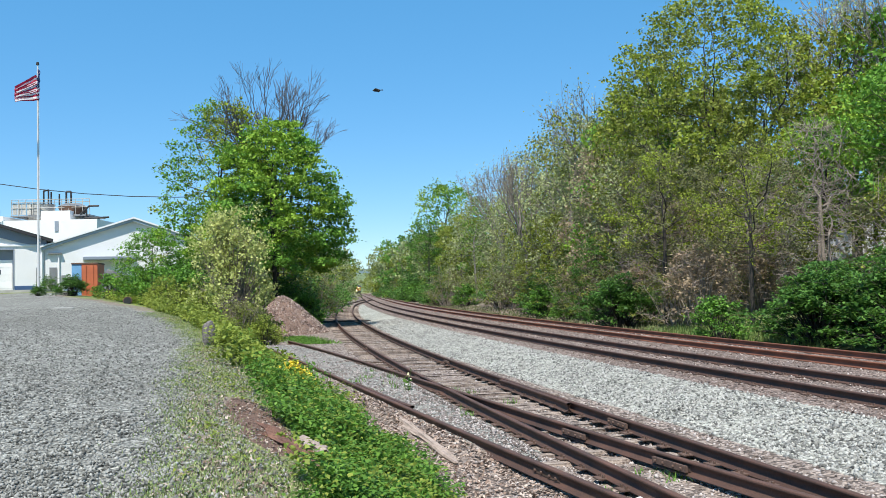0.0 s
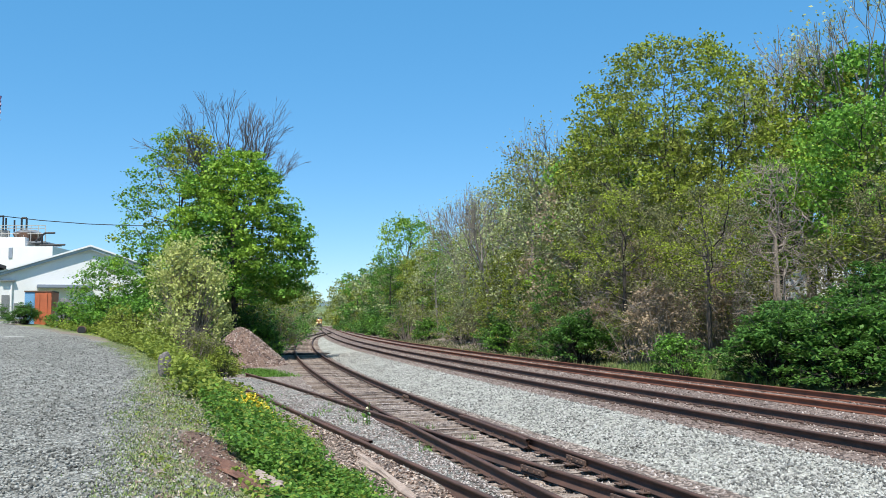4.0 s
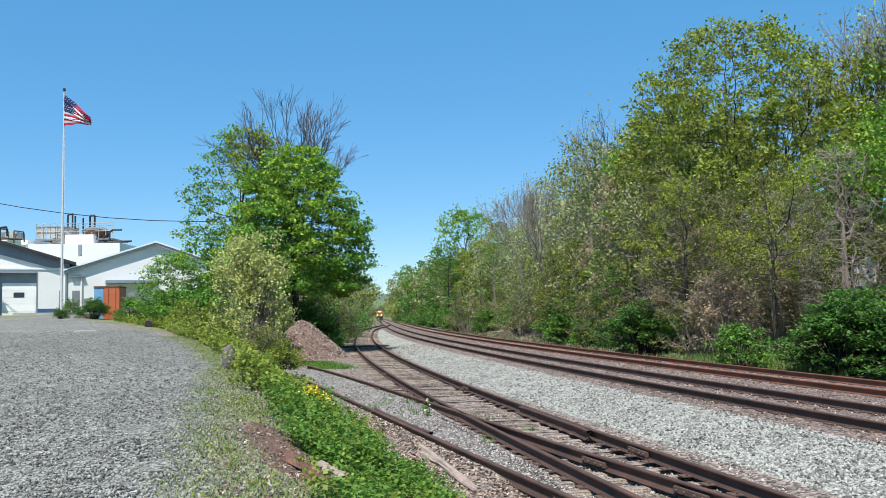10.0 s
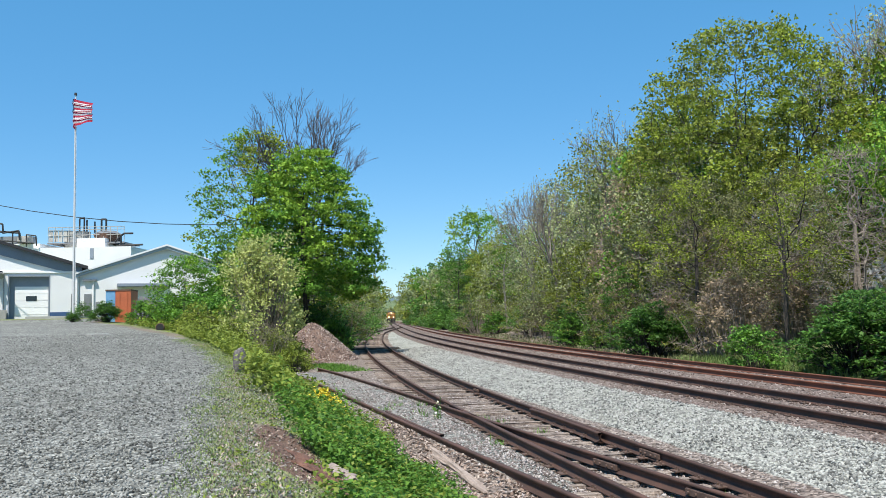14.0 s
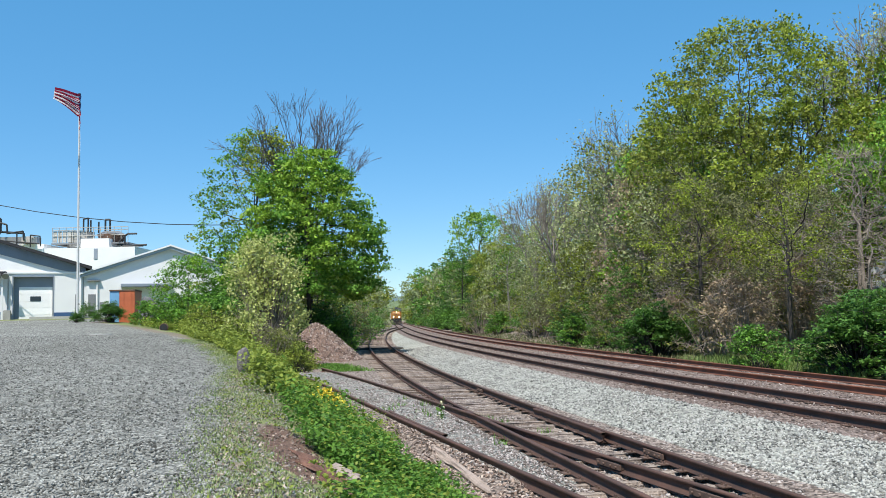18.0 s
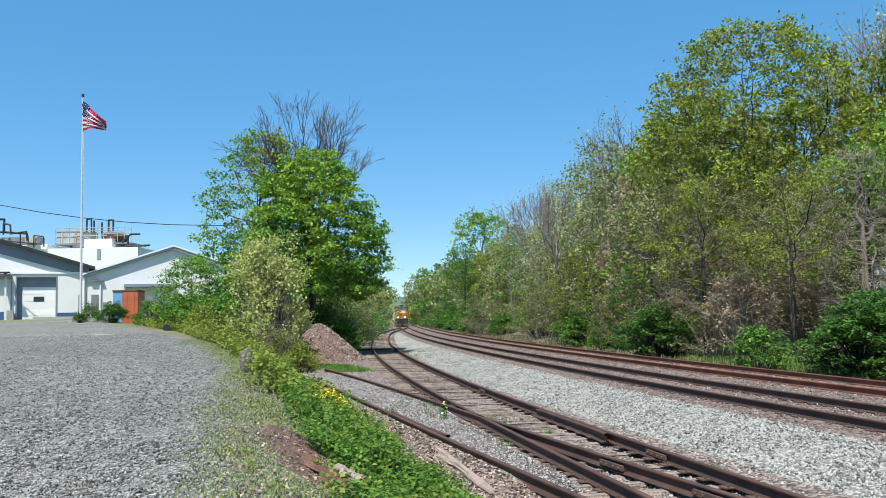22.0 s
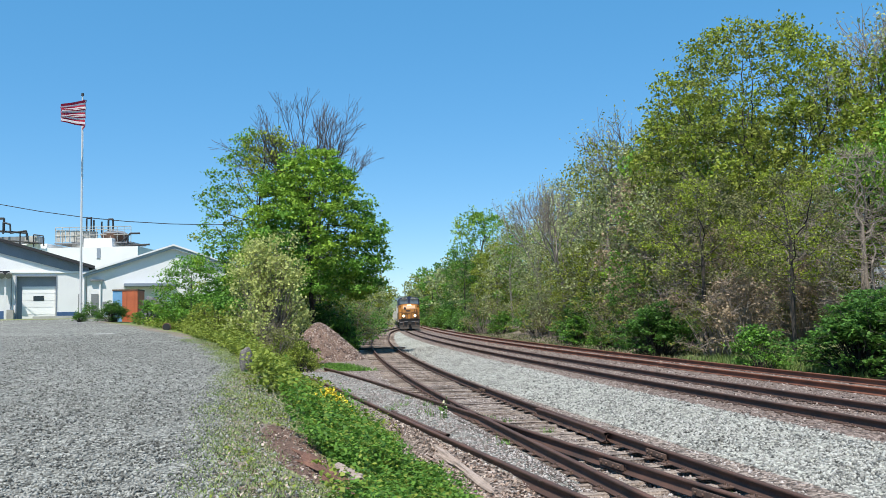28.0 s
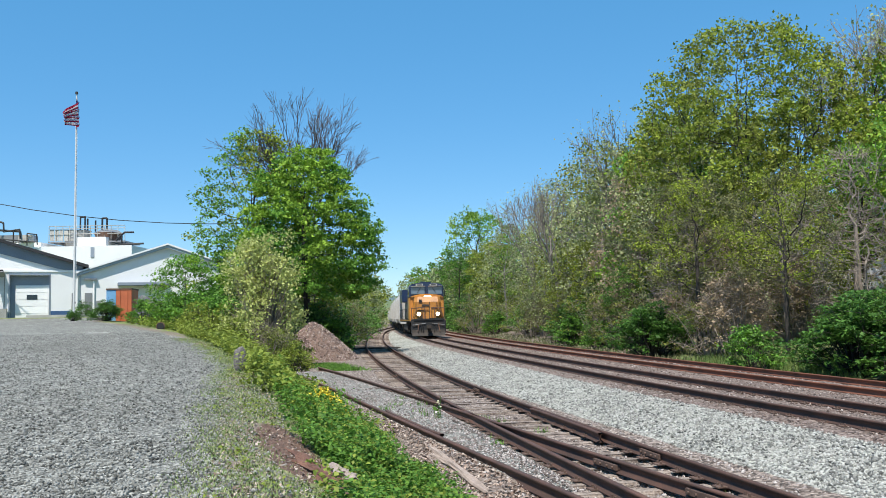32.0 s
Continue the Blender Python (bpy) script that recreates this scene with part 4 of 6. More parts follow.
def tank_house():
    """A tall white block with tanks, railings and pipework on its roof."""
    t = thing("tank_house", "white plant building with rooftop tanks, rails and pipes", "building")
    y = 130.0
    t.location = (-0.9, 0, 0.75)
    part("wall", box(-58, -44.4, y, y + 14, 1.9, 12.3), M_WHITE, t)
    part("upper_wall", box(-52.8, -48.6, y + 1, y + 9, 12.3, 13.7), M_WHITE, t)
    part("vent_box", box(-50.4, -49.9, y - 0.1, y - 0.01, 10.6, 12.1), M_TRIM_SHADE, t)
    part("platform", box(-57.6, -46.2, y + 2, y + 9, 13.0, 13.2), M_GREYM, t)
    bm = rod((-53.9, y + 4, 12.6), (-53.9, y + 4, 14.9), 1.85, 32)
    part("tank", bm, M_PALE_STEEL, t, "pale gray cylindrical tank")
    for z in (13.2, 13.8, 14.4, 14.9):
        part("tank_hoop", rod((-53.9, y + 4, z - 0.05), (-53.9, y + 4, z + 0.05), 1.9, 32), M_GREYM, t)
    bm = rod((-49.3, y + 4, 13.3), (-49.3, y + 4, 14.5), 1.6, 32, 2.1)
    part("tank", bm, M_RUST, t, "rusty shallow tank")
    part("tank_lid", rod((-49.3, y + 4, 14.5), (-49.3, y + 4, 15.0), 2.1, 32, 1.2), M_GREYM, t)
    for k in range(12):
        x = -57.5 + k * 1.03
        part("rail_post", rod((x, y + 2.1, 13.2), (x, y + 2.1, 15.5), 0.05, 6), M_PALE_STEEL, t)
    for z in (14.3, 15.1, 15.5):
        part("guard_rail", rod((-57.5, y + 2.1, z), (-46.2, y + 2.1, z), 0.05, 6), M_PALE_STEEL, t)
    for k in range(5):
        part("screen_panel", box(-57.4 + k * 0.7, -56.8 + k * 0.7, y + 2.2, y + 2.25, 13.3, 15.0), M_PALE_STEEL, t)
    for x, h in ((-53.6, 17.0), (-52.9, 17.2), (-52.5, 16.8), (-51.3, 16.5)):
        part("vent_pipe", rod((x, y + 4, 14.8), (x, y + 4, h), 0.13, 8), M_BLACK, t)
    for x in (-49.9, -49.2):
        part("vent_pipe", rod((x, y + 3, 14.8), (x, y + 3, 16.7), 0.15, 8), M_BLACK, t)
    part("pipe_bend", rod((-49.9, y + 3, 16.7), (-49.2, y + 3, 16.7), 0.15, 8), M_BLACK, t)
    part("pipe_bend", rod((-53.6, y + 4, 17.0), (-52.9, y + 4, 17.1), 0.13, 8), M_BLACK, t)
    part("pipe_run", rod((-47.5, y + 2, 13.2), (-46.2, y + 2, 14.4), 0.14, 8), M_BLACK, t)
    part("pipe_run", rod((-46.2, y + 2, 14.4), (-44.8, y + 2, 14.4), 0.14, 8), M_BLACK, t)
    part("pipe_run", rod((-46.6, y + 2, 12.3), (-46.6, y + 2, 14.2), 0.14, 8), M_BLACK, t)
    part("pipe_run", rod((-46.6, y + 1, 12.5), (-43.0, y + 1, 12.6), 0.14, 8), M_BLACK, t)
    # pipework over the roof on the far side of the garage
    part("pipe_run", rod((-66, y, 15.0), (-60.8, y, 14.6), 0.16, 8), M_BLACK, t)
    part("pipe_run", rod((-60.8, y, 14.6), (-60.6, y, 13.2), 0.16, 8), M_BLACK, t)
    for x in (-65.2, -64.2):
        part("vent_pipe", rod((x, y, 14.8), (x, y, 16.8), 0.17, 8), M_BLACK, t)
    part("pipe_bend", rod((-65.2, y, 16.8), (-64.2, y, 16.8), 0.17, 8), M_BLACK, t)
    part("roof_duct", box(-66, -59.5, y + 1, y + 3, 13.0, 14.2, 0.1), M_GREYM, t)
    for x0, z0, x1, z1, r in ((-64.9, 15.2, -64.9, 16.9, 0.13), (-64.9, 16.9, -63.9, 16.6, 0.13), (-63.9, 16.6, -63.8, 15.2, 0.13), (-63.8, 15.3, -61.5, 15.6, 0.12), (-61.5, 15.6, -61.4, 14.2, 0.12), (-66, 14.4, -59.2, 13.7, 0.1), (-62.4, 13.6, -62.4, 15.4, 0.1), (-60.4, 13.2, -60.4, 15.0, 0.09), (-60.4, 15.0, -59.0, 14.8, 0.09), (-59.0, 14.8, -58.9, 13.3, 0.09)):
        part("pipe_run", rod((x0 + 0.9, y - 0.6, z0 - 0.75), (x1 + 0.9, y - 0.6, z1 - 0.75), r, 8), M_BLACK, t)
    part("duct_box", box(-61.0, -59.2, y - 0.3, y + 0.9, 13.1, 14.1, 0.06), M_PALE_STEEL, t)
    part("low_wall", box(-75, -58, y + 0.5, y + 14, 1.9, 13.0), M_WHITE, t)
    return t


garage(), hall(), tank_house()

PX, PY, PZ = -28.9, 70.0, float(lot_z(70.0))
pole = thing("flagpole", "tall white metal flagpole on the lot's edge", "flagpole", PX, PY, PZ)
part("shaft", rod((0, 0, 0), (0, 0, 17.9), 0.1, 14, 0.055), M_POLE, pole)
part("base_collar", rod((0, 0, 0), (0, 0, 0.25), 0.25, 16, 0.2), M_POLE, pole)
part("truck_cap", rod((0, 0, 17.9), (0, 0, 18.1), 0.12, 12, 0.1), M_DARK, pole)
part("halyard", rod((0.2, -0.1, 1.2), (0.1, -0.08, 17.6), 0.012, 5), M_FWHITE, pole)
part("cleat", box(0.08, 0.2, -0.12, -0.08, 1.15, 1.3), M_GREYM, pole)

# flag in small stiff pieces that follow the waving cloth
FH, FW, NU, NV = 2.5, 3.35, 12, 7
flag = thing("flag", "red, white and blue striped flag waving from the pole", "flag", PX, PY, PZ + 17.6)


def flag_patch(i, k):
    """Piece in column i and row k: two stripes high, its middle at the origin."""
    w, lo, hi = FW / NU * 0.6, 2 * k, min(13, 2 * k + 2)
    mid, th = (lo + hi) / 2, 0.006
    bm = bmesh.new()
    for n in range(lo, hi):
        za, zb = (mid - n) * FH / 13, (mid - n - 1) * FH / 13
        blue = n < 7 and i < 5
        f = bm.faces.new([bm.verts.new(p) for p in ((-w, 0, za), (w, 0, za), (w, 0, zb), (-w, 0, zb))])
        f.material_index = 2 if blue else n % 2
        if blue:
            for s in (-th, th):
                f = bm.faces.new([bm.verts.new((0.05 * math.cos(q), s * 1.6, (za + zb) / 2 + 0.05 * math.sin(q))) for q in (0.3, 1.87, 3.44, 5.0)])
                f.material_index = 1
    me = bpy.data.meshes.new("cloth_patch")
    bm.to_mesh(me)
    bm.free()
    for m in (M_RED, M_FWHITE, M_FBLUE):
        me.materials.append(m)
    return part("cloth_patch", me, None, flag)


PATCHES = {(i, k): flag_patch(i, k) for i in range(NU) for k in range(NV)}

cable = thing("overhead_cable", "thin sagging overhead cable above the roofs", "cable")
pts = [(-62 + k * 3.6, 72.0, 9.61 + 0.00545 * (-62 + k * 3.6 + 17) ** 2) for k in range(15)]
ring = [(math.cos(a) * 0.035, math.sin(a) * 0.035) for a in np.arange(6) * math.pi / 3]
V = [(p[0], p[1] + u, p[2] + v) for p in pts for u, v in ring]
F = [(i * 6 + j, i * 6 + (j + 1) % 6, i * 6 + 6 + (j + 1) % 6, i * 6 + 6 + j) for i in range(len(pts) - 1) for j in range(6)]
part("cable_line", fast_mesh("cable_line", V, F), M_DARK, cable)

cont = thing("shipping_container", "orange and light blue steel container behind the bushes", "container", -23.25, 62, 1.75, 8)
part("side_panel", box(0.55, 1.6, 0, 2.4, 0, 2.3, 0.02), M_ORANGE, cont)
part("end_panel", box(-0.1, 0.547, 0.02, 2.4, 0, 2.28, 0.02), M_BLUEC, cont, "light blue end panel")
for k in range(2):
    part("panel_rib", box(0.75 + k * 0.48, 0.87 + k * 0.48, -0.04, 0.0, 0.1, 2.2, 0.01), M_ORANGE, cont)
part("top_rail", box(-0.12, 1.62, -0.03, 2.42, 2.28, 2.38), M_RUST, cont)


def lump(seed, rx, ry, rz, rough=0.25, sub=3):
    bm = bmesh.new()
    bmesh.ops.create_icosphere(bm, subdivisions=sub, radius=1)
    for v in bm.verts:
        k = 1 + rough * noise.noise(v.co * 1.4 + Vector((seed * 7.1, seed, 0))) + rough * 0.5 * noise.noise(v.co * 4 + Vector((seed, 3, 0)))
        v.co = Vector((v.co.x * rx * k, v.co.y * ry * k, v.co.z * rz * k))
    return bm


rock = thing("boulder", "large dark gray boulder among the bushes", "rock", -19.95, 61, 2.2)
part("rock_mass", lump(2, 1.0, 0.9, 1.15, 0.5), M_ROCK, rock)
drum = thing("rusty_drum", "rusty drum lying at the gravel's edge, its mouth a black disc", "drum", -14.5, 46, float(ground_z(-14.5, 46)) - 0.1, 14)
bm = rod((0, -0.35, 0.24), (0, 0.35, 0.24), 0.21, 20)
part("drum_shell", bm, M_RUST, drum)
# black disc stands in for the shaded hollow of the drum
part("drum_mouth", rod((0, -0.37, 0.24), (0, -0.345, 0.24), 0.18, 20), M_BLACK, drum)
stump = thing("stump", "weathered gray tree stump in the weeds", "stump", -4.3, 19.0, 0.62)
bm = lump(5, 0.14, 0.13, 0.29, 0.2)
bmesh.ops.translate(bm, verts=bm.verts[:], vec=(0, 0, 0.28))
part("stump_wood", bm, M_STUMP, stump)

# mulch pile
pile = thing("mulch_pile", "brown heap of wood mulch beside the siding", "mulch pile", -6.9, 47.5, -0.45)
g = np.random.default_rng(8)


def heap_z(x, y):
    return np.maximum(0, 2.45 - np.sqrt((np.where(x > 0, 1.0, 1.25) * x * 0.95) ** 2 + (y * 0.62) ** 2 + 0.15)) * 0.98


n = 44
xs, ys = np.meshgrid(np.linspace(-3, 3.2, n), np.linspace(-4.2, 4.2, n))
zs = heap_z(xs, ys) + g.normal(size=xs.shape) * 0.035
i = (np.arange(n - 1)[:, None] * n + np.arange(n - 1)[None]).ravel()
part("mulch_mound", fast_mesh("mulch_mound", np.stack([xs, ys, zs - 0.02], -1).reshape(-1, 3), np.stack([i, i + 1, i + 1 + n, i + n], 1)), M_SOIL, pile, smooth=True)
px, py = g.uniform(-2.8, 3.0, 11000), g.uniform(-4, 2.5, 11000)
pz = heap_z(px, py)
keep = pz > 0.02
chips = np.stack([px, py, pz], 1)[keep]
part("chip_cover", fast_mesh("chip_cover", *leaf_quads(g, chips, 0.12, 0.3, 0.35)), M_MULCH, pile)

# far ridge with two masts
hill = bmesh.new()
cols = []
for k in range(60):
    x = -1500 + k * 50
    h = 62 + 14 * noise.noise((k * 0.13, 0.3, 0)) + 4 * noise.noise((k * 0.7, 2.3, 0)) - max(0, x + 150) * 0.02
    cols.append([hill.verts.new((x, 2300, -5)), hill.verts.new((x, 2420, h * 0.75)), hill.verts.new((x, 2520, h))])
for a, b in zip(cols[:-1], cols[1:]):
    for j in range(2):
        hill.faces.new((a[j], b[j], b[j + 1], a[j + 1]))
tagged(part("backdrop_ridge", hill, M_HILL, smooth=True), "wooded ridge on the horizon with haze in its blue-gray colour", "hill", kind="structure")
hill = bmesh.new()
cols = []
for k in range(60):
    x = -700 + k * 24
    h = 25 + 5 * noise.noise((k * 0.2, 5.3, 0)) + 3.5 * noise.noise((k * 1.1, 1.3, 0))
    cols.append([hill.verts.new((x, 1050, -5)), hill.verts.new((x, 1090, h * 0.8)), hill.verts.new((x, 1160, h))])
for a, b in zip(cols[:-1], cols[1:]):
    for j in range(2):
        hill.faces.new((a[j], b[j], b[j + 1], a[j + 1]))
tagged(part("backdrop_slope", hill, M_HILL2, smooth=True), "green wooded slope closing the valley", "hill", kind="structure")
mast = thing("lattice_mast", "distant thin lattice mast on the ridge", "mast", -113, 2400, 45)
part("mast_frame", rod((-3, 0, 0), (0, 0, 36), 0.9, 6, 0.5), M_GREYM, mast)
part("mast_frame", rod((3, 0, 0), (0, 0, 36), 0.9, 6, 0.5), M_GREYM, mast)
part("crossarm", rod((-6, 0, 28), (6, 0, 28), 0.6, 6), M_GREYM, mast)

# ---------------------------------------------------------------- trees


def curve_rows(a, b, r0, r1, steps, sag=0.0, side=(0, 0, 0)):
    """Segments of a bent branch from a to b; it leaves level and turns up, or sags."""
    a, b = np.asarray(a, float), np.asarray(b, float)
    mid = (a + b) / 2 + np.array([0, 0, -sag]) + np.asarray(side)
    t = np.linspace(0, 1, steps + 1)[:, None]
    p = (1 - t) ** 2 * a + 2 * t * (1 - t) * mid + t**2 * b
    r = np.linspace(r0, r1, steps + 1)
    return [(*p[i], *p[i + 1], r[i], r[i + 1]) for i in range(steps)]


def crown_reach(h):
    """Half-width of a domed crown at the share h of its height."""
    return np.sqrt(np.maximum(0.05, 1 - ((h - 0.42) / 0.61) ** 2))


def crown_points(rng, seed, n, H, R, base, point, hollow, gaps, lumpy, skew=0.0):
    """Where a crown wants twigs: a lumpy domed or pointed form with hollows in it."""
    m = int(n / (1 - gaps)) + 8
    h = rng.random(m) ** (0.85 + 0.9 * point)
    a = rng.uniform(0, 6.283, m)
    bulge = np.array([noise.noise((math.cos(q) * 1.3 + seed, math.sin(q) * 1.3, w * 2.6)) for q, w in zip(a, h)])
    rad = R * crown_reach(h) * (1 - point * h) * (1 + lumpy * bulge) * np.sqrt(rng.uniform(hollow, 1.0, m))
    P = np.stack([rad * np.cos(a) + skew * h * R, rad * np.sin(a), H * base + h * H * (1 - base)], 1)
    f = 2.2 / max(1.2, R * 0.55)
    air = np.array([noise.noise((p[0] * f + seed * 3, p[1] * f, p[2] * f * 1.4)) for p in P])
    return P[np.argsort(-air)][:n]


def colonize(rng, P, stem, step, kill, lift, wander):
    """Grows a branching skeleton from a stem towards the points P. Returns places and parents."""
    pos, par, kids = [np.array(p, float) for p in stem], list(range(-1, len(stem) - 1)), [1] * len(stem)
    pos_a = np.array(pos)
    d2 = ((P[:, None] - pos_a[None]) ** 2).sum(2)
    near, best = d2.argmin(1), d2.min(1)
    live = np.ones(len(P), bool)
    for _ in range(140):
        ids = np.nonzero(live)[0]
        if not len(ids):
            break
        way = P[ids] - pos_a[near[ids]]
        way /= np.linalg.norm(way, axis=1)[:, None] + 1e-9
        pull = np.zeros((len(pos_a), 3))
        np.add.at(pull, near[ids], way)
        tips = np.unique(near[ids])
        fresh = []
        for k in tips:
            if kids[k] >= 4:
                live[ids[near[ids] == k]] = False
                continue
            v = pull[k] / (np.linalg.norm(pull[k]) + 1e-9) + rng.normal(size=3) * wander + np.array([0, 0, lift])
            fresh.append(pos_a[k] + v / np.linalg.norm(v) * step)
            par.append(int(k))
            kids[k] += 1
            kids.append(0)
        if not fresh:
            continue
        F = np.array(fresh)
        n0 = len(pos_a)
        pos_a = np.concatenate([pos_a, F])
        ids = np.nonzero(live)[0]
        d2 = ((P[ids][:, None] - F[None]) ** 2).sum(2)
        j, m = d2.argmin(1), d2.min(1)
        closer = m < best[ids]
        near[ids[closer]], best[ids[closer]] = n0 + j[closer], m[closer]
        live[ids[m < kill * kill]] = False
    return pos_a, np.array(par)


def make_tree(name, label, seed, H, R, base, points, leaf=None, leaves=8, size=0.13, spread=0.17, kill=0.5, step=0.32, bark=None, group="", flat=0.7, squash=0.5, leaf2=None, split=0.0, leader=0.62, hollow=0.04, point=0.0, gaps=0.4, lumpy=0.35, twigs=1, twig=0.45, twig_r=0.008, lift=0.08, wander=0.18, stray=0.5, thin=3, trunk_r=0.012, category="tree", skew=0.0):
    """A tree whose branches fork towards the points of its crown; sprays of leaves on all its thin twigs.
    base: where the crown begins; leader: how far up the trunk runs; gaps: share of the crown left open; leaf2, split: a second tone and its share."""
    rng = np.random.default_rng(seed)
    bark = bark or M_BARK
    t = thing(name, label, category, group=group)
    P = crown_points(rng, seed, points, H, R, base, point, hollow, gaps, lumpy, skew)
    bow = rng.normal(size=2) * H * 0.02
    tz = np.arange(-0.2, max(H * leader, H * base * 0.8 + 0.4), step)
    stem = [(bow[0] * math.sin(z / H * 3), bow[1] * math.sin(z / H * 2.3), z) for z in tz]
    pos, par = colonize(rng, P, stem, step, kill, lift, wander)
    n = len(pos)
    load, below = np.zeros(n), np.ones(n)
    has = np.zeros(n, bool)
    for i in range(n - 1, 0, -1):
        if not has[i]:
            load[i] = 1.0
        load[par[i]] += load[i]
        below[par[i]] += below[i]
        has[par[i]] = True
    rad = np.maximum(H * trunk_r * (load / load[0]) ** 0.52, twig_r)
    rows = np.array([(*pos[par[i]], *pos[i], min(rad[par[i]], rad[i] * 1.25), rad[i]) for i in range(1, n)])
    k = len(stem) - 1
    part("trunk", fast_mesh("trunk", *tubes(rows[:k], 8)), bark, t, smooth=True)
    rest = rows[k:]
    thick = rest[:, 7] > H * 0.0025
    ends = np.nonzero(below <= thin)[0]
    ends = ends[ends > k]
    fine = []
    for _ in range(twigs):
        d = pos[ends] - pos[par[ends]]
        d = d / np.linalg.norm(d, axis=1)[:, None] + rng.normal(size=d.shape) * stray + np.array([0, 0, lift * 2])
        d *= (twig * rng.uniform(0.5, 1.2, len(ends)) / np.linalg.norm(d, axis=1))[:, None]
        w = np.full((len(ends), 1), twig_r)
        fine.append(np.concatenate([pos[ends], pos[ends] + d, w, w * 0.5], 1))
    thin_rows = np.concatenate([rest[~thick]] + fine)
    core = rows[:k] * np.array([1, 1, 1, 1, 1, 1, 0.7, 0.7])
    pairs = [tubes(thin_rows, 3), tubes(core, 5)]
    if thick.any():
        v, f = tubes(rest[thick], 6)
        pairs.append((v, f))
    part("branchwork", fast_mesh("branchwork", *stack_up(pairs)), bark, t)
    if leaf and leaves:
        tips = np.concatenate([pos[ends]] + [q[:, 3:6] for q in fine])
        tone = np.array([noise.noise((p[0] * 0.34 + seed, p[1] * 0.34, p[2] * 0.42 + 9)) for p in tips])
        cut = np.quantile(tone, 1 - split) if split else 9.0
        per = leaves / (1 + twigs)
        for m, pool in ((leaf, tips[tone <= cut]), (leaf2, tips[tone > cut])):
            if len(pool):
                c = pool[rng.integers(0, len(pool), int(per * len(pool)))]
                c = c + rng.normal(size=c.shape) * spread * np.array([1, 1, squash])
                part("crown", fast_mesh("crown", *leaf_quads(rng, c, size, flat, 0.75)), m, t)
    return t


def make_bare(name, label, seed, H, bark, group="", leaders=5, depth=5, wide=0.5, base=0.15, leaf=None, count=0, size=0.1, trunk_r=0.013, stray=0.3, lift_up=0.15, lean=0.0):
    """A bare tree that forks again and again into fine upright twigs."""
    rng = np.random.default_rng(seed)
    t = thing(name, label, "tree", group=group)
    stout, fine, tips = [], [], []

    def grow(p, d, ln, r, level):
        m = p + d * ln * 0.5 + rng.normal(size=3) * ln * 0.05
        e = m + (d + rng.normal(size=3) * 0.12) * ln * 0.5
        rows = stout if level > 2 else fine
        rows.append((*p, *m, r, r * 0.85))
        rows.append((*m, *e, r * 0.85, r * 0.7))
        if level == 0:
            tips.append(e)
            return
        if level <= 3:
            q = d + rng.normal(size=3) * 0.6
            fine.append((*m, *(m + q / np.linalg.norm(q) * ln * 0.6), max(r * 0.45, 0.009), 0.006))
        for _ in range(2 if rng.random() < 0.75 else 3):
            q = d + rng.normal(size=3) * stray + np.array([0, 0, lift_up])
            grow(e, q / np.linalg.norm(q), ln * rng.uniform(0.66, 0.9), max(r * 0.66, 0.011), level - 1)

    z0 = H * base
    for k in range(leaders):
        a = 6.283 * (k + rng.uniform(-0.3, 0.3)) / leaders
        q = np.array([math.cos(a) * wide + lean, math.sin(a) * wide, 1.0])
        grow(np.array([0, 0, z0 * (1 + 0.9 * k / leaders)]), q / np.linalg.norm(q), H * 0.24, H * trunk_r * 0.55, depth)
    tops = np.array(fine)
    k = (H - z0) / (max(tops[:, 2].max(), tops[:, 5].max()) - z0)
    rise = np.array([k, k, k, k, k, k, 1, 1])
    lift = np.array([0, 0, z0 * (1 - k), 0, 0, z0 * (1 - k), 0, 0])
    part("trunk", fast_mesh("trunk", *tubes([(0, 0, -0.2, 0, 0, z0 * 2, H * trunk_r, H * trunk_r * 0.55)], 8)), bark, t, smooth=True)
    part("branchwork", fast_mesh("branchwork", *stack_up([tubes(np.array(stout) * rise + lift, 4), tubes(tops * rise + lift, 3)])), bark, t)
    if count:
        tips = np.array(tips) * rise[:3] + lift[:3]
        c = tips[rng.integers(0, len(tips), count)] + rng.normal(size=(count, 3)) * 0.25
        part("crown", fast_mesh("crown", *leaf_quads(rng, c, size, 0.2)), leaf, t)
    return t


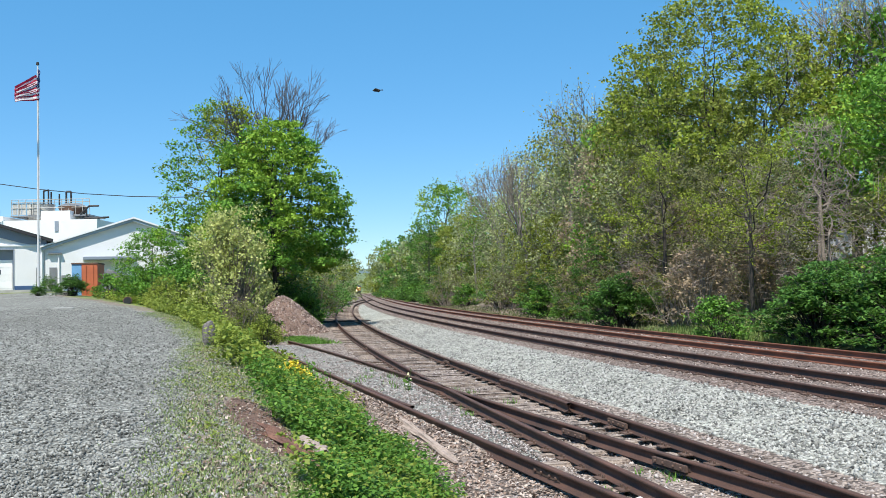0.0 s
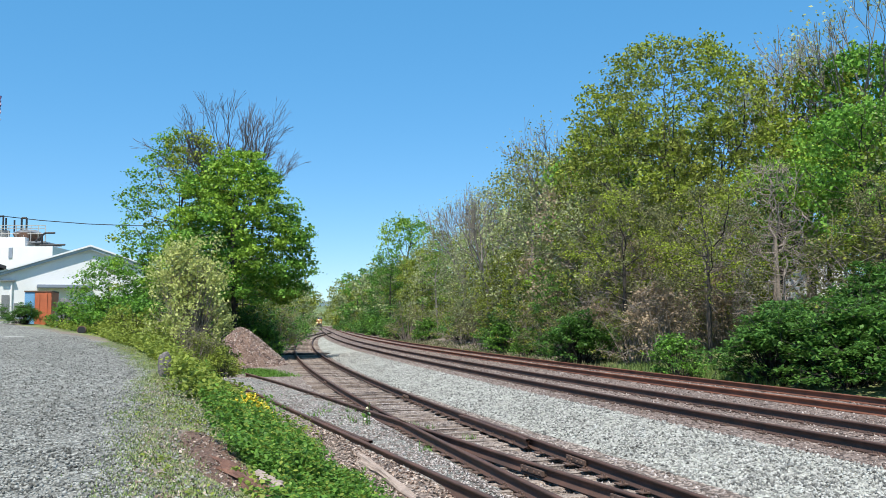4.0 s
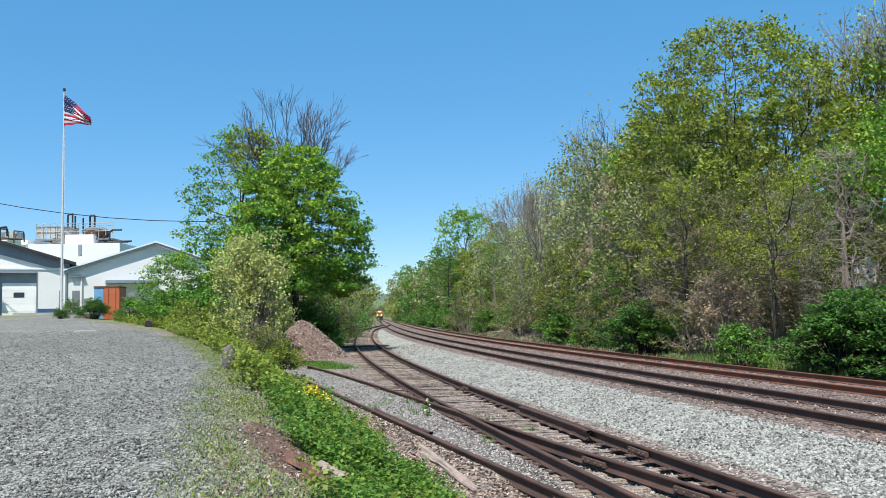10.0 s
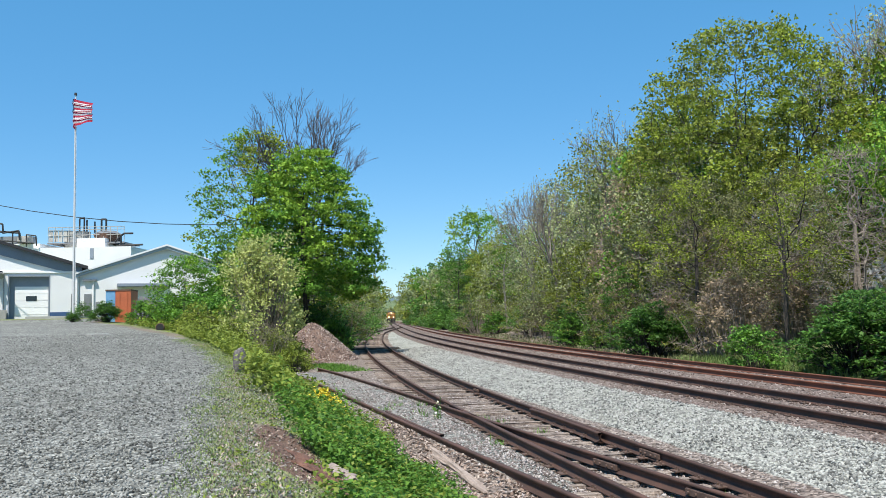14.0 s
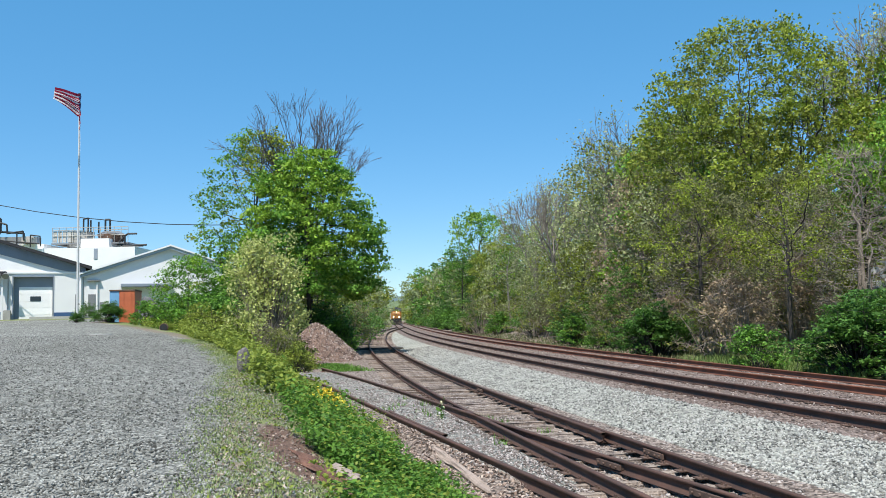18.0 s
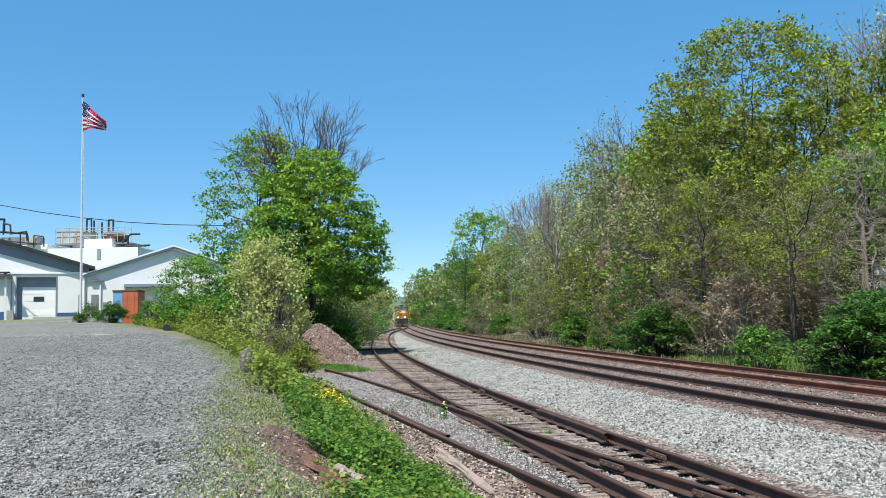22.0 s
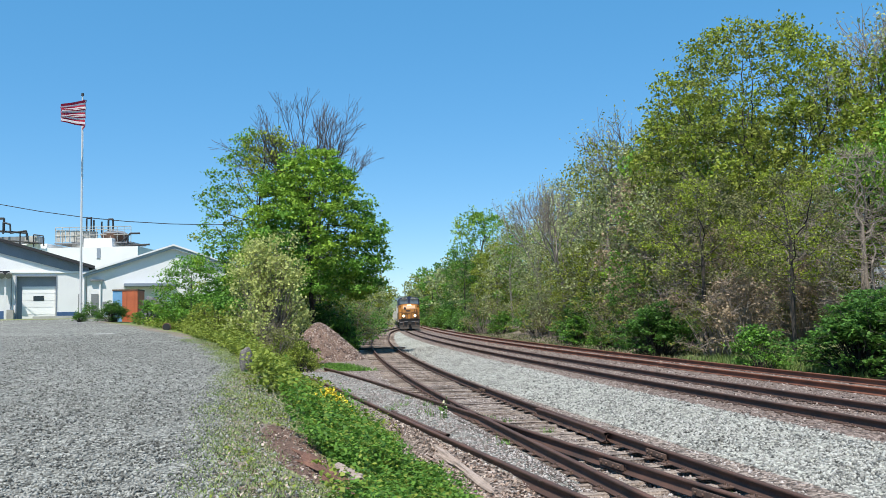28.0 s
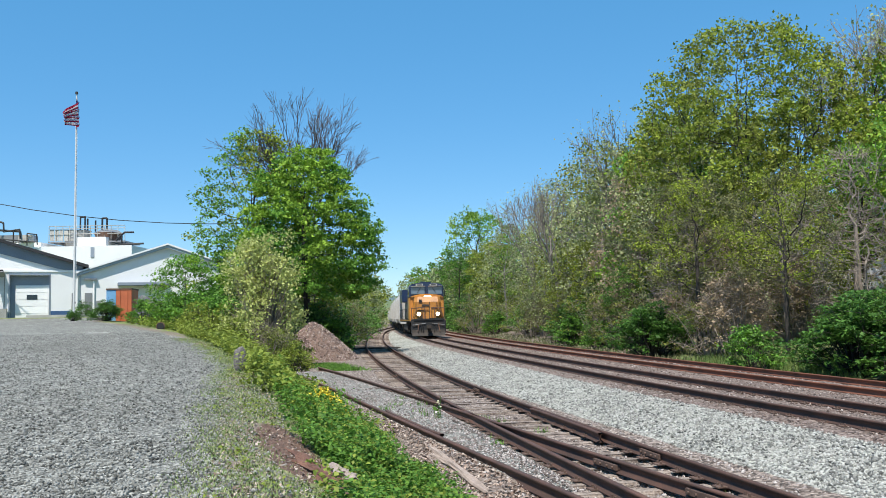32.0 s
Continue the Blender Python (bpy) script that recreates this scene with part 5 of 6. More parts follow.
def make_bush(name, label, seed, R, H, leaf, count, size, bark=None, group="", clumps=40, flat=0.7, leaf2=None, twigs=2, fat=0.0, squash=0.45):
    """A rounded shrub without a trunk: stems from the ground to layered sprays over a low dome."""
    rng = np.random.default_rng(seed)
    t = thing(name, label, "bush", group=group)
    a, u = rng.uniform(0, 6.283, clumps), rng.random(clumps)
    k = np.array([noise.noise((math.cos(q) * 1.4 + seed, math.sin(q) * 1.4, w * 1.5)) for q, w in zip(a, u)])
    el = u * 1.45
    rr = rng.uniform(0.6, 1.0, clumps) * (1 + 0.4 * k)
    fat = fat or R * 0.2
    C = np.stack([R * rr * np.cos(el) * np.cos(a), R * rr * np.cos(el) * np.sin(a), 0.12 * H + 0.85 * H * rr * np.sin(el)], 1)
    wood = []
    for c in C:
        foot = c * np.array([0.25, 0.25, 0]) + rng.normal(size=3) * np.array([0.1, 0.1, 0])
        wood += curve_rows(foot - np.array([0, 0, 0.08]), c, 0.012 + H * 0.005, 0.007, 3, -0.15 * H, rng.normal(size=3) * 0.1)
        for _ in range(twigs):
            d = rng.normal(size=3) * fat * 0.9 + np.array([0, 0, fat * 0.4])
            wood.append((*c, *(c + d), 0.008, 0.005))
    part("stem_work", fast_mesh("stem_work", *tubes(wood, 3)), bark or M_BARK_D, t)
    sprays = C[rng.integers(0, clumps, clumps * 6)]
    d = rng.normal(size=sprays.shape)
    sprays = sprays + d / np.linalg.norm(d, axis=1)[:, None] * fat * np.array([1, 1, squash + 0.25])
    tone = rng.random(len(sprays))
    for share, m, pool in ((1.0 if not leaf2 else 0.6, leaf, sprays if not leaf2 else sprays[tone < 0.6]), (0.4, leaf2, sprays[tone >= 0.6])):
        if m:
            c = pool[rng.integers(0, len(pool), int(count * share))]
            c = c + rng.normal(size=c.shape) * fat * 0.4 * np.array([1, 1, squash])
            c[:, 2] = np.abs(c[:, 2])
            part("foliage", fast_mesh("foliage", *leaf_quads(rng, c, size, flat, 0.75)), m, t)
    return t


def put(ob, x, y, z=None, rz=0.0, scale=1.0, tall=1.0):
    """Stands a thing on the ground."""
    z = float(ground_z(x, y)) if z is None else z
    ob.matrix_basis = pose(x, y, z, 0, 0, rz) @ Matrix.Diagonal((scale, scale, scale * tall, 1))
    return ob


def again(ob, x, y, rz, scale=1.0, tall=1.0, label="", z=None):
    return tagged(put(copy_thing(ob, pose(0, 0, 0)), x, y, z, rz, scale, tall), label)


LEFT = "trees on the left bank"
put(make_tree("green_tree", "broad fresh green maple beside the siding", 11, 11.4, 5.5, 0.2, 1900, L_FRESH, 48, 0.18, 0.22, 0.45, 0.32, M_BARK_D, LEFT, 0.5, 0.35, L_MAPLE, 0.5, 0.85, 0.12, 0.42, 0.26, 0.35, 1, 0.4, lift=-0.02, thin=4), -8.1, 54, 0.75)
put(make_bare("bare_tree", "tall bare tree with fine upright twigs", 12, 15.6, M_BARK_M, LEFT, 9, 6, 0.32, 0.28, stray=0.26, lift_up=0.1), -8.8, 58.5, 0.8)
put(make_tree("sparse_tree", "half-leafed tree behind the green maple", 13, 12.9, 4.2, 0.08, 1100, L_FRESH, 26, 0.17, 0.2, 0.47, 0.32, M_BARK_D, LEFT, 0.6, 0.5, L_LIME, 0.4, 0.6, 0.05, 0.15, 0.35, 0.35, 1, 0.4, twig_r=0.011, lift=0.12, thin=4), -11.8, 56.5, 0.95)
put(make_bush("pale_shrub", "tall shrub with cream-green young leaves", 14, 1.95, 4.7, L_PALE, 10000, 0.125, bark=M_TWIG, clumps=150, fat=0.34, squash=0.9, flat=0.35, twigs=3), -8.0, 40, 0.75)

# the wood: near forms in full, slighter ones for the distance
WOOD = "trees of the wood"
NEAR = {
    "olive": make_tree("olive_tree", "leafing tree with olive-green young leaves", 22, 10, 3.5, 0.06, 640, L_OLIVE, 21, 0.16, 0.19, 0.5, group=WOOD, flat=0.3, bark=M_BARK_D, leaf2=L_LIME, split=0.35, thin=4, gaps=0.33),
    "gray": make_tree("gray_green_tree", "slender tree in sparse gray-green young leaf", 23, 10, 3.1, 0.06, 660, L_GRAY, 16, 0.145, 0.2, 0.48, group=WOOD, leaf2=L_OLIVE, split=0.3, lift=0.15, flat=0.4, squash=0.7, twigs=2, gaps=0.28, thin=4),
    "fresh": make_tree("fresh_tree", "bright green tree in full young leaf", 24, 10, 3.1, 0.3, 500, L_FRESH, 24, 0.18, 0.2, 0.5, bark=M_BARK_D, group=WOOD, flat=0.3, leaf2=L_MAPLE, split=0.35, thin=4, gaps=0.33),
    "bare": make_bare("bare_wood_tree", "still bare gray tree with many forking twigs", 25, 10, M_BARK, WOOD, 6, 5, 0.28, 0.25, L_GRAY, 700, 0.12, stray=0.28),
    "eave": make_tree("edge_tree", "leafing tree that overhangs the foot of the wood", 37, 10, 3.6, 0.36, 520, L_BRUSH, 28, 0.12, 0.19, 0.5, bark=M_BARK_D, group=WOOD, flat=0.3, leaf2=L_LIME, split=0.5, thin=4),
    "snag": make_tree("bare_thicket_tree", "low bare tree with crooked pale branches", 29, 10, 3.4, 0.1, 300, None, 0, kill=0.6, step=0.4, bark=M_TWIG, group=WOOD, flat=0.3, twigs=3, twig=0.8, twig_r=0.017, wander=0.3, lift=0.0),
    "tan": make_tree("tan_tree", "tree hung with tan catkins and dead vine", 26, 10, 3.0, 0.05, 560, L_TAN, 14, 0.16, 0.2, 0.48, bark=M_TWIG, twigs=2, group=WOOD, flat=0.2, squash=1.0),
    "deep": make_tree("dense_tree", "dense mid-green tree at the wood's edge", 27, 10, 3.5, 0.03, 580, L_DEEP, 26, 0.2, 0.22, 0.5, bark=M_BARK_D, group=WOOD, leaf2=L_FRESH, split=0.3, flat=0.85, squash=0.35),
    "lime": make_tree("lime_tree", "yellow-green leafing young tree", 28, 10, 3.3, 0.12, 540, L_LIME, 22, 0.17, 0.19, 0.5, bark=M_BARK_D, group=WOOD, flat=0.3, leaf2=L_OLIVE, split=0.35, thin=4),
}
MID = {
    "olive": make_tree("olive_tree", "leafing tree deeper in the wood", 62, 10, 3.8, 0.02, 320, L_OLIVE, 30, 0.2, 0.28, 0.7, 0.45, bark=M_BARK_D, group=WOOD, flat=0.3, leaf2=L_LIME, split=0.35),
    "gray": make_tree("gray_green_tree", "gray-green tree deeper in the wood", 63, 10, 3.6, 0.02, 340, L_GRAY, 24, 0.19, 0.28, 0.7, 0.45, group=WOOD, leaf2=L_OLIVE, split=0.35, lift=0.15, squash=0.7, flat=0.4),
    "fresh": make_tree("fresh_tree", "bright green tree deeper in the wood", 64, 10, 3.5, 0.02, 320, L_FRESH, 30, 0.21, 0.28, 0.7, 0.45, bark=M_BARK_D, group=WOOD, flat=0.3, leaf2=L_MAPLE, split=0.35),
}
FAR = {
    "olive": make_tree("olive_tree", "distant leafing tree in olive green", 52, 10, 4.0, 0.01, 150, L_OLIVE, 24, 0.38, 0.42, 1.0, 0.6, bark=M_BARK_D, group=WOOD, flat=0.3, leaf2=L_GRAY, split=0.4),
    "gray": make_tree("gray_green_tree", "distant tree in gray-green young leaf", 53, 10, 3.7, 0.01, 160, L_GRAY, 22, 0.34, 0.42, 1.0, 0.6, group=WOOD, flat=0.3, leaf2=L_OLIVE, split=0.3, lift=0.2, squash=0.7),
    "fresh": make_tree("fresh_tree", "distant bright green young tree", 54, 10, 3.7, 0.01, 150, L_FRESH, 24, 0.38, 0.42, 1.0, 0.6, bark=M_BARK_D, group=WOOD, flat=0.3, leaf2=L_DEEP, split=0.35),
}
put(make_tree("big_tree", "big olive-green leafing tree with a domed crown", 21, 16.0, 6.9, 0.08, 3300, L_OLIVE, 26, 0.17, 0.22, 0.52, 0.36, M_BARK_D, WOOD, 0.4, 0.4, L_LIME, 0.5, 0.4, 0.25, 0.0, 0.3, 0.15, 1, 0.45, twig_r=0.012, lift=0.05, thin=4), 17.0, 48)
put(make_bare("leaning_bare_tree", "bare pale tree leaning out from the wood", 71, 11.6, M_BARK, WOOD, 5, 5, 0.2, 0.25, stray=0.24, lean=-0.2), 8.2, 62)
# kind, x, y, height of the top
STAND = [
    ("bare", 24.9, 53, 18.4), ("bare", 28.6, 56, 20.3), ("lime", 17.1, 41, 8.5), ("fresh", 18.8, 39, 9.2), ("bare", 13.9, 63, 16.1), ("gray", 11.2, 60, 13.5),
    ("gray", 10.9, 68, 14.0), ("tan", 11.5, 51, 9.6), ("gray", 10.7, 76, 14.3), ("bare", 9.0, 86, 14.8), ("gray", 7.0, 93, 14.2), ("fresh", 5.2, 125, 16.7),
    ("olive", 6.0, 106, 13.1), ("deep", 2.5, 122, 13.1), ("tan", 13.1, 42, 5.6), ("gray", 12.5, 47, 9.4), ("olive", 17.5, 58, 16.0), ("fresh", 20.4, 35, 10.8), ("fresh", 22.5, 37, 11.5)]
STAND2 = [
    ("bare", 26.4, 45, 19.8), ("fresh", 23.6, 44, 12.1), ("eave", 11.4, 39.5, 7.6), ("eave", 13.4, 34.5, 7.2), ("eave", 18.8, 31.0, 7.0), ("snag", 14.6, 37.5, 6.8), ("snag", 16.9, 35.5, 8.2), ("snag", 12.0, 42.0, 6.2), ("snag", 15.8, 33.0, 5.6), ("snag", 17.2, 37.0, 8.5), ("snag", 13.2, 46.0, 8.8), ("deep", 10.3, 49, 4.4), ("gray", 8.2, 72, 9.0), ("olive", 9.4, 60, 6.6),
    ("lime", 24.4, 38.5, 8.5), ("olive", 15.3, 44, 9.0), ("gray", 14.0, 52, 12.5), ("olive", 21.0, 52, 14.0), ("gray", 16.0, 39, 7.0), ("lime", 22.6, 40, 9.5), ("fresh", 26.6, 45, 16.5), ("lime", 24.0, 46.5, 15.5), ("fresh", 29.5, 47, 17.0)]


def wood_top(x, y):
    """Heights of tops by bearing, shaped to fit the wood's skyline in the camera's view."""
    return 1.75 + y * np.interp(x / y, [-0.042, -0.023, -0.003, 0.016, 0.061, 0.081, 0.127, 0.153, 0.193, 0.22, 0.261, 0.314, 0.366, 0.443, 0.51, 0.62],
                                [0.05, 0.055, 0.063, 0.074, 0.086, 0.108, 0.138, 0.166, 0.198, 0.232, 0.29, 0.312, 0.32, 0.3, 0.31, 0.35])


used = set()
g = random.Random(4)


def stand(kind, x, y, top, forms=NEAR):
    z = float(ground_z(x, y))
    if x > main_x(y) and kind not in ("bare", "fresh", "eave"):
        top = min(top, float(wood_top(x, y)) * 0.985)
    k = (top - z) / 10.0
    if (id(forms), kind) in used:
        again(forms[kind], x, y, g.uniform(0, 360), k)
    else:
        used.add((id(forms), kind))
        put(forms[kind], x, y, None, g.uniform(0, 360), k)


for row in STAND + STAND2:
    stand(*row)
for kind, x, y, top in (("gray", 0.6, 150, 12.2), ("fresh", -2.3, 185, 13.1), ("olive", -6.1, 240, 15.0), ("olive", -10.7, 310, 16.0)):
    stand(kind, x, y, top, FAR)


# depth of the wood behind its edge
y = 30.0
while y < 110:
    for off in (13.5, 18.5, 25.0) if y < 50 else (13.5, 18.5):
        yy = y + g.uniform(-2, 2)
        xx = float(main_x(yy)) + off + g.uniform(-1.5, 1.5)
        if yy < 52 and 0.24 < xx / yy < 0.66 or yy < 62 and 0.42 < xx / yy < 0.52:
            continue    # bearings kept clear so the camera sees the big tree and the white house
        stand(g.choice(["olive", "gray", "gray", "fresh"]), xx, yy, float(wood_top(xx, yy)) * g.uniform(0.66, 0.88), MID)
    y += 5.0 if y < 70 else 8.0
while y < 460:
    for off in (10.5, 15.0):
        yy = y + g.uniform(-3, 3)
        xx = float(main_x(yy)) + off + g.uniform(-1.2, 1.2)
        stand(g.choice(["olive", "gray", "gray", "fresh"]), xx, yy, float(np.interp(yy, [110, 200, 300, 460], [11, 12.5, 15, 16])) * g.uniform(0.85, 1.06), FAR)
    y += 9 if y < 220 else 15
for yy in range(470, 900, 45):
    stand("gray", float(main_x(yy)) - 9, yy, 9.0, FAR)
    stand("olive", float(main_x(yy)) + 11, yy, 14.0, FAR)
# left bank beyond the maple
for yy, off, kind, top in ((60, 5.5, "gray", 8.0), (64, 4.5, "olive", 7.0), (68, 7.0, "gray", 8.5), (73, 4.5, "gray", 6.6), (79, 5.5, "gray", 7.2), (86, 4.6, "olive", 6.4), (94, 4.6, "gray", 7.0)):
    stand(kind, float(siding_x(yy)) - off, yy, top, MID)
for yy, off, kind, top in ((104, 4.8, "gray", 7.2), (116, 4.4, "olive", 7.5), (130, 4.0, "gray", 8.5), (146, 3.8, "gray", 9.0), (165, 4, "olive", 9.5), (190, 5, "fresh", 9.5), (215, 6, "gray", 10.5), (250, 6, "olive", 10.0), (295, 6.5, "gray", 10.5), (345, 7, "fresh", 10), (400, 7, "gray", 10), (90, 9, "gray", 8), (125, 9, "olive", 9), (160, 9, "gray", 10)):
    stand(kind, float(siding_x(yy)) - off, yy, top, FAR)

# shrubs
EDGE = "bushes along the wood"
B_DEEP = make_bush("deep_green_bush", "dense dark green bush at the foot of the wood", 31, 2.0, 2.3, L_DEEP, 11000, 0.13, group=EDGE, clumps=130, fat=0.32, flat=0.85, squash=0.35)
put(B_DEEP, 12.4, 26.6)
# dark green leaves, chosen in part to give the wood's interior its shade
B_DIM = make_bush("deep_green_bush", "loose dark green bush under the trees, its colour also standing for shade", 36, 2.0, 2.5, L_DEEP, 4200, 0.13, group=EDGE, clumps=55, fat=0.45)
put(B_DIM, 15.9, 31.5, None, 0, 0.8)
B_FRESH = make_bush("green_bush", "rounded bright green bush in young leaf", 32, 1.25, 1.6, L_FRESH, 3400, 0.11, group=EDGE, leaf2=L_DEEP)
put(B_FRESH, 10.3, 29.5, None, 0, 0.85)
B_LIME = make_bush("lime_bush", "low yellow-green bush on the bank", 38, 1.2, 1.25, L_LIMEW, 3000, 0.1, group="bushes by the lot", clumps=50)
put(B_LIME, -8.6, 36.0)
B_GRAY = make_bush("twiggy_bush", "twiggy half-leafed brush under the trees", 33, 1.6, 2.6, L_BRUSH, 3200, 0.085, bark=M_TWIG, group=EDGE, twigs=6, leaf2=L_OLIVE)
put(B_GRAY, 11.5, 38)
B_VINE = make_bush("dead_vine_heap", "pinkish-brown heap of dead vines over brush", 34, 1.5, 3.4, L_TAN, 2600, 0.1, bark=M_TWIG, group=EDGE, twigs=10, clumps=50)
put(B_VINE, 12.1, 36.5, None, 0, 1.2)
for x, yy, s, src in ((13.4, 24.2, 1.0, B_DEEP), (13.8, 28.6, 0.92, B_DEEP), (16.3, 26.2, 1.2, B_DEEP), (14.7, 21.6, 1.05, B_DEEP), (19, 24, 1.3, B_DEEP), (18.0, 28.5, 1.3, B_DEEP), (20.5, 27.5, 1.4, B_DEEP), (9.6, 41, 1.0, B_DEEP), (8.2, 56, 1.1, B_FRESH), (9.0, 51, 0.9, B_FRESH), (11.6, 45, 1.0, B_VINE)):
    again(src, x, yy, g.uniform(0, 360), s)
y = 29.0
while y < 90:
    for off, k in ((7.7, 1.2), (10.5, 1.5), (13.5, 1.7)):
        spot = (float(main_x(y)) + off + 0.02 * y) / y
        if off < 9 and y < 46 or 0.41 < spot < 0.56:
            continue
        src = g.choice([B_GRAY, B_GRAY, B_VINE, B_GRAY]) if y < 46 else g.choice([B_GRAY, B_GRAY, B_DIM, B_FRESH if off < 9 else B_DIM])
        again(src, float(main_x(y)) + off + 0.02 * y + g.uniform(-0.7, 0.7), y + g.uniform(-1, 1), g.uniform(0, 360), k * g.uniform(0.8, 1.2))
    y += g.uniform(2.6, 3.6) if y < 60 else 5.0
while y < 330:
    src = g.choice([B_GRAY, B_FRESH, B_DIM])
    again(src, float(main_x(y)) + g.uniform(6.9, 8.0), y, g.uniform(0, 360), g.uniform(1.3, 1.9))
    y += g.uniform(6, 9)
# on the lot side
for x, yy, s in ((-7.0, 37.8, 1.1), (-10.2, 40.5, 1.2), (-9.0, 42.5, 1.5), (-11.6, 43.5, 1.2), (-6.6, 33.0, 0.75), (-12.6, 45.8, 1.1), (-7.4, 41.4, 1.2), (-5.9, 35.4, 0.8)):
    again(B_LIME, x, yy, g.uniform(0, 360), s)
T_SMALL = make_tree("small_tree", "small bright green tree before the white hall", 35, 4.6, 2.5, 0.02, 800, L_FRESH, 30, 0.14, 0.17, 0.3, 0.22, M_BARK_D, "bushes by the lot", leaf2=L_MAPLE, split=0.4, leader=0.7, point=0.45, gaps=0.3)
put(T_SMALL, -14.5, 50.5, None, 0, 0.95)
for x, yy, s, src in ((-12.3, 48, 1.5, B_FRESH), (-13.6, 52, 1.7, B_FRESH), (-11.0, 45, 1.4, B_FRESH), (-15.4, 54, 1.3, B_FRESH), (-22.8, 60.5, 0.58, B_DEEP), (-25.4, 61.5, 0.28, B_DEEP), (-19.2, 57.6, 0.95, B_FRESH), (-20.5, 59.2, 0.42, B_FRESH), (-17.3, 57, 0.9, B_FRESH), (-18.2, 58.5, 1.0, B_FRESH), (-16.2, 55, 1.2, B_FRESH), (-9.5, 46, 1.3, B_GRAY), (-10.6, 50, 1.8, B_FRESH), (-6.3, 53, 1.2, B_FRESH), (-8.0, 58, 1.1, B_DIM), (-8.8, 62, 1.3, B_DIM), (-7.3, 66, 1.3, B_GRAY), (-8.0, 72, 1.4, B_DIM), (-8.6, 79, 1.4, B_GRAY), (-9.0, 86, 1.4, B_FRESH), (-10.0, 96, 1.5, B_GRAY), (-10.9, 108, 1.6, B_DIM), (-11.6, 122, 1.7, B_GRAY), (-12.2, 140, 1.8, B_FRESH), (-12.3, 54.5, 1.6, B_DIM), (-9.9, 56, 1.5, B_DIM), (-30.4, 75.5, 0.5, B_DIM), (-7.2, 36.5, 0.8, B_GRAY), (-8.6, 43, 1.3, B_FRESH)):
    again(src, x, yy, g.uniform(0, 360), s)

# ---------------------------------------------------------------- low plants on the bank


def low_plants():
    rng = np.random.default_rng(41)

    def strip(n, y0, y1, a, b, power=1.5):
        y = y0 + (y1 - y0) * rng.random(n) ** power
        e, t = lot_edge(y), toe_x(y)
        x = e + (t - e) * (a + (b - a) * rng.random(n))
        return np.stack([x, y, ground_z(x, y)], 1)

    def leafy(name, label, plants, per, wide, tall, size, material):
        """Leafy plants: each a few bent stems that carry leaves in level tiers; height and vigour come in patches."""
        vigour = np.array([noise.noise((p[0] * 0.9, p[1] * 0.9, 4.0)) for p in plants])
        hgt = tall * np.clip(0.75 + 1.1 * vigour, 0.2, 1.6) * rng.uniform(0.6, 1.3, len(plants))
        bare = ((plants[:, 0] + 1.6 + (plants[:, 1] - 9.4) * 0.476) / 0.5) ** 2 + ((plants[:, 1] - 9.7) / 2.1) ** 2 < 1
        drum_gap = (np.abs(plants[:, 0] / plants[:, 1] + 0.315) < 0.022) & (plants[:, 1] > 36) & (plants[:, 1] < 47)
        ok = (vigour > -0.36) & ~bare & ~drum_gap & (plants[:, 0] < toe_x(plants[:, 1]) + 0.1)
        plants, hgt = plants[ok], hgt[ok]
        pick = rng.integers(0, len(plants), per * len(plants))
        stem = rng.integers(0, 5, len(pick)) * 1.257 + pick * 0.7
        up = np.round(rng.random(len(pick)) * 4) / 4
        out = wide * (0.25 + 0.75 * up) * rng.uniform(0.5, 1.2, len(pick))
        c = plants[pick] + np.stack([np.cos(stem) * out, np.sin(stem) * out, 0 * out], 1) + rng.normal(size=(len(pick), 3)) * np.array([0.03, 0.03, 0])
        c[:, 2] = ground_z(c[:, 0], c[:, 1]) + 0.02 + (0.15 + 0.85 * up) * hgt[pick] + rng.normal(size=len(pick)) * 0.012
        leaf = stack_up([leaf_quads(rng, c, size, 0.8, 0.75)])
        tagged(part(name, fast_mesh(name, *leaf), material), label, "weeds", kind="stuff")

    leafy("weeds", "dense bright green weeds on the bank", strip(1150, 6.3, 22, 0.34, 1.0, 1.0), 60, 0.15, 0.3, 0.05, L_WEED)
    leafy("pale_weeds", "yellow-green weeds among the darker ones", strip(460, 6.5, 24, 0.3, 1.0, 1.0), 44, 0.13, 0.36, 0.048, L_LIMEW)
    leafy("bank_weeds", "yellow-green weeds higher up the bank", strip(1500, 15, 52, 0.06, 0.97, 0.9), 30, 0.22, 0.45, 0.095, L_LIMEW)
    leafy("dark_weeds", "taller dark green weeds on the bank", strip(420, 8, 48, 0.25, 0.95, 1.0), 34, 0.16, 0.42, 0.07, L_WEED)
    leafy("edge_weeds", "scattered low weeds in the thin grass", strip(120, 7, 30, -0.12, 0.3, 1.0), 16, 0.1, 0.06, 0.035, L_LIMEW)
    seeds = strip(3600, 6, 34, -0.2, 0.5, 1.4)
    seeds = seeds[((seeds[:, 0] + 1.55 + (seeds[:, 1] - 9.4) * 0.28) / 0.4) ** 2 + ((seeds[:, 1] - 10.0) / 2.0) ** 2 > 1]
    pick = rng.integers(0, len(seeds), 54000)
    g1 = seeds[pick] + rng.normal(size=(54000, 3)) * np.array([0.13, 0.13, 0])
    g1[:, 2] = ground_z(g1[:, 0], g1[:, 1])
    tagged(part("grass", fast_mesh("grass", *blades(rng, g1, 0.012, 0.042, 0.007, 1.6)), M_BLADE), "thin short grass at the gravel's edge", "grass", kind="stuff")
    g2 = scatter(rng, 9000, 16, 37, lambda y: main_x(y) + 5.9, lambda y: main_x(y) + 8.6, 1.0)
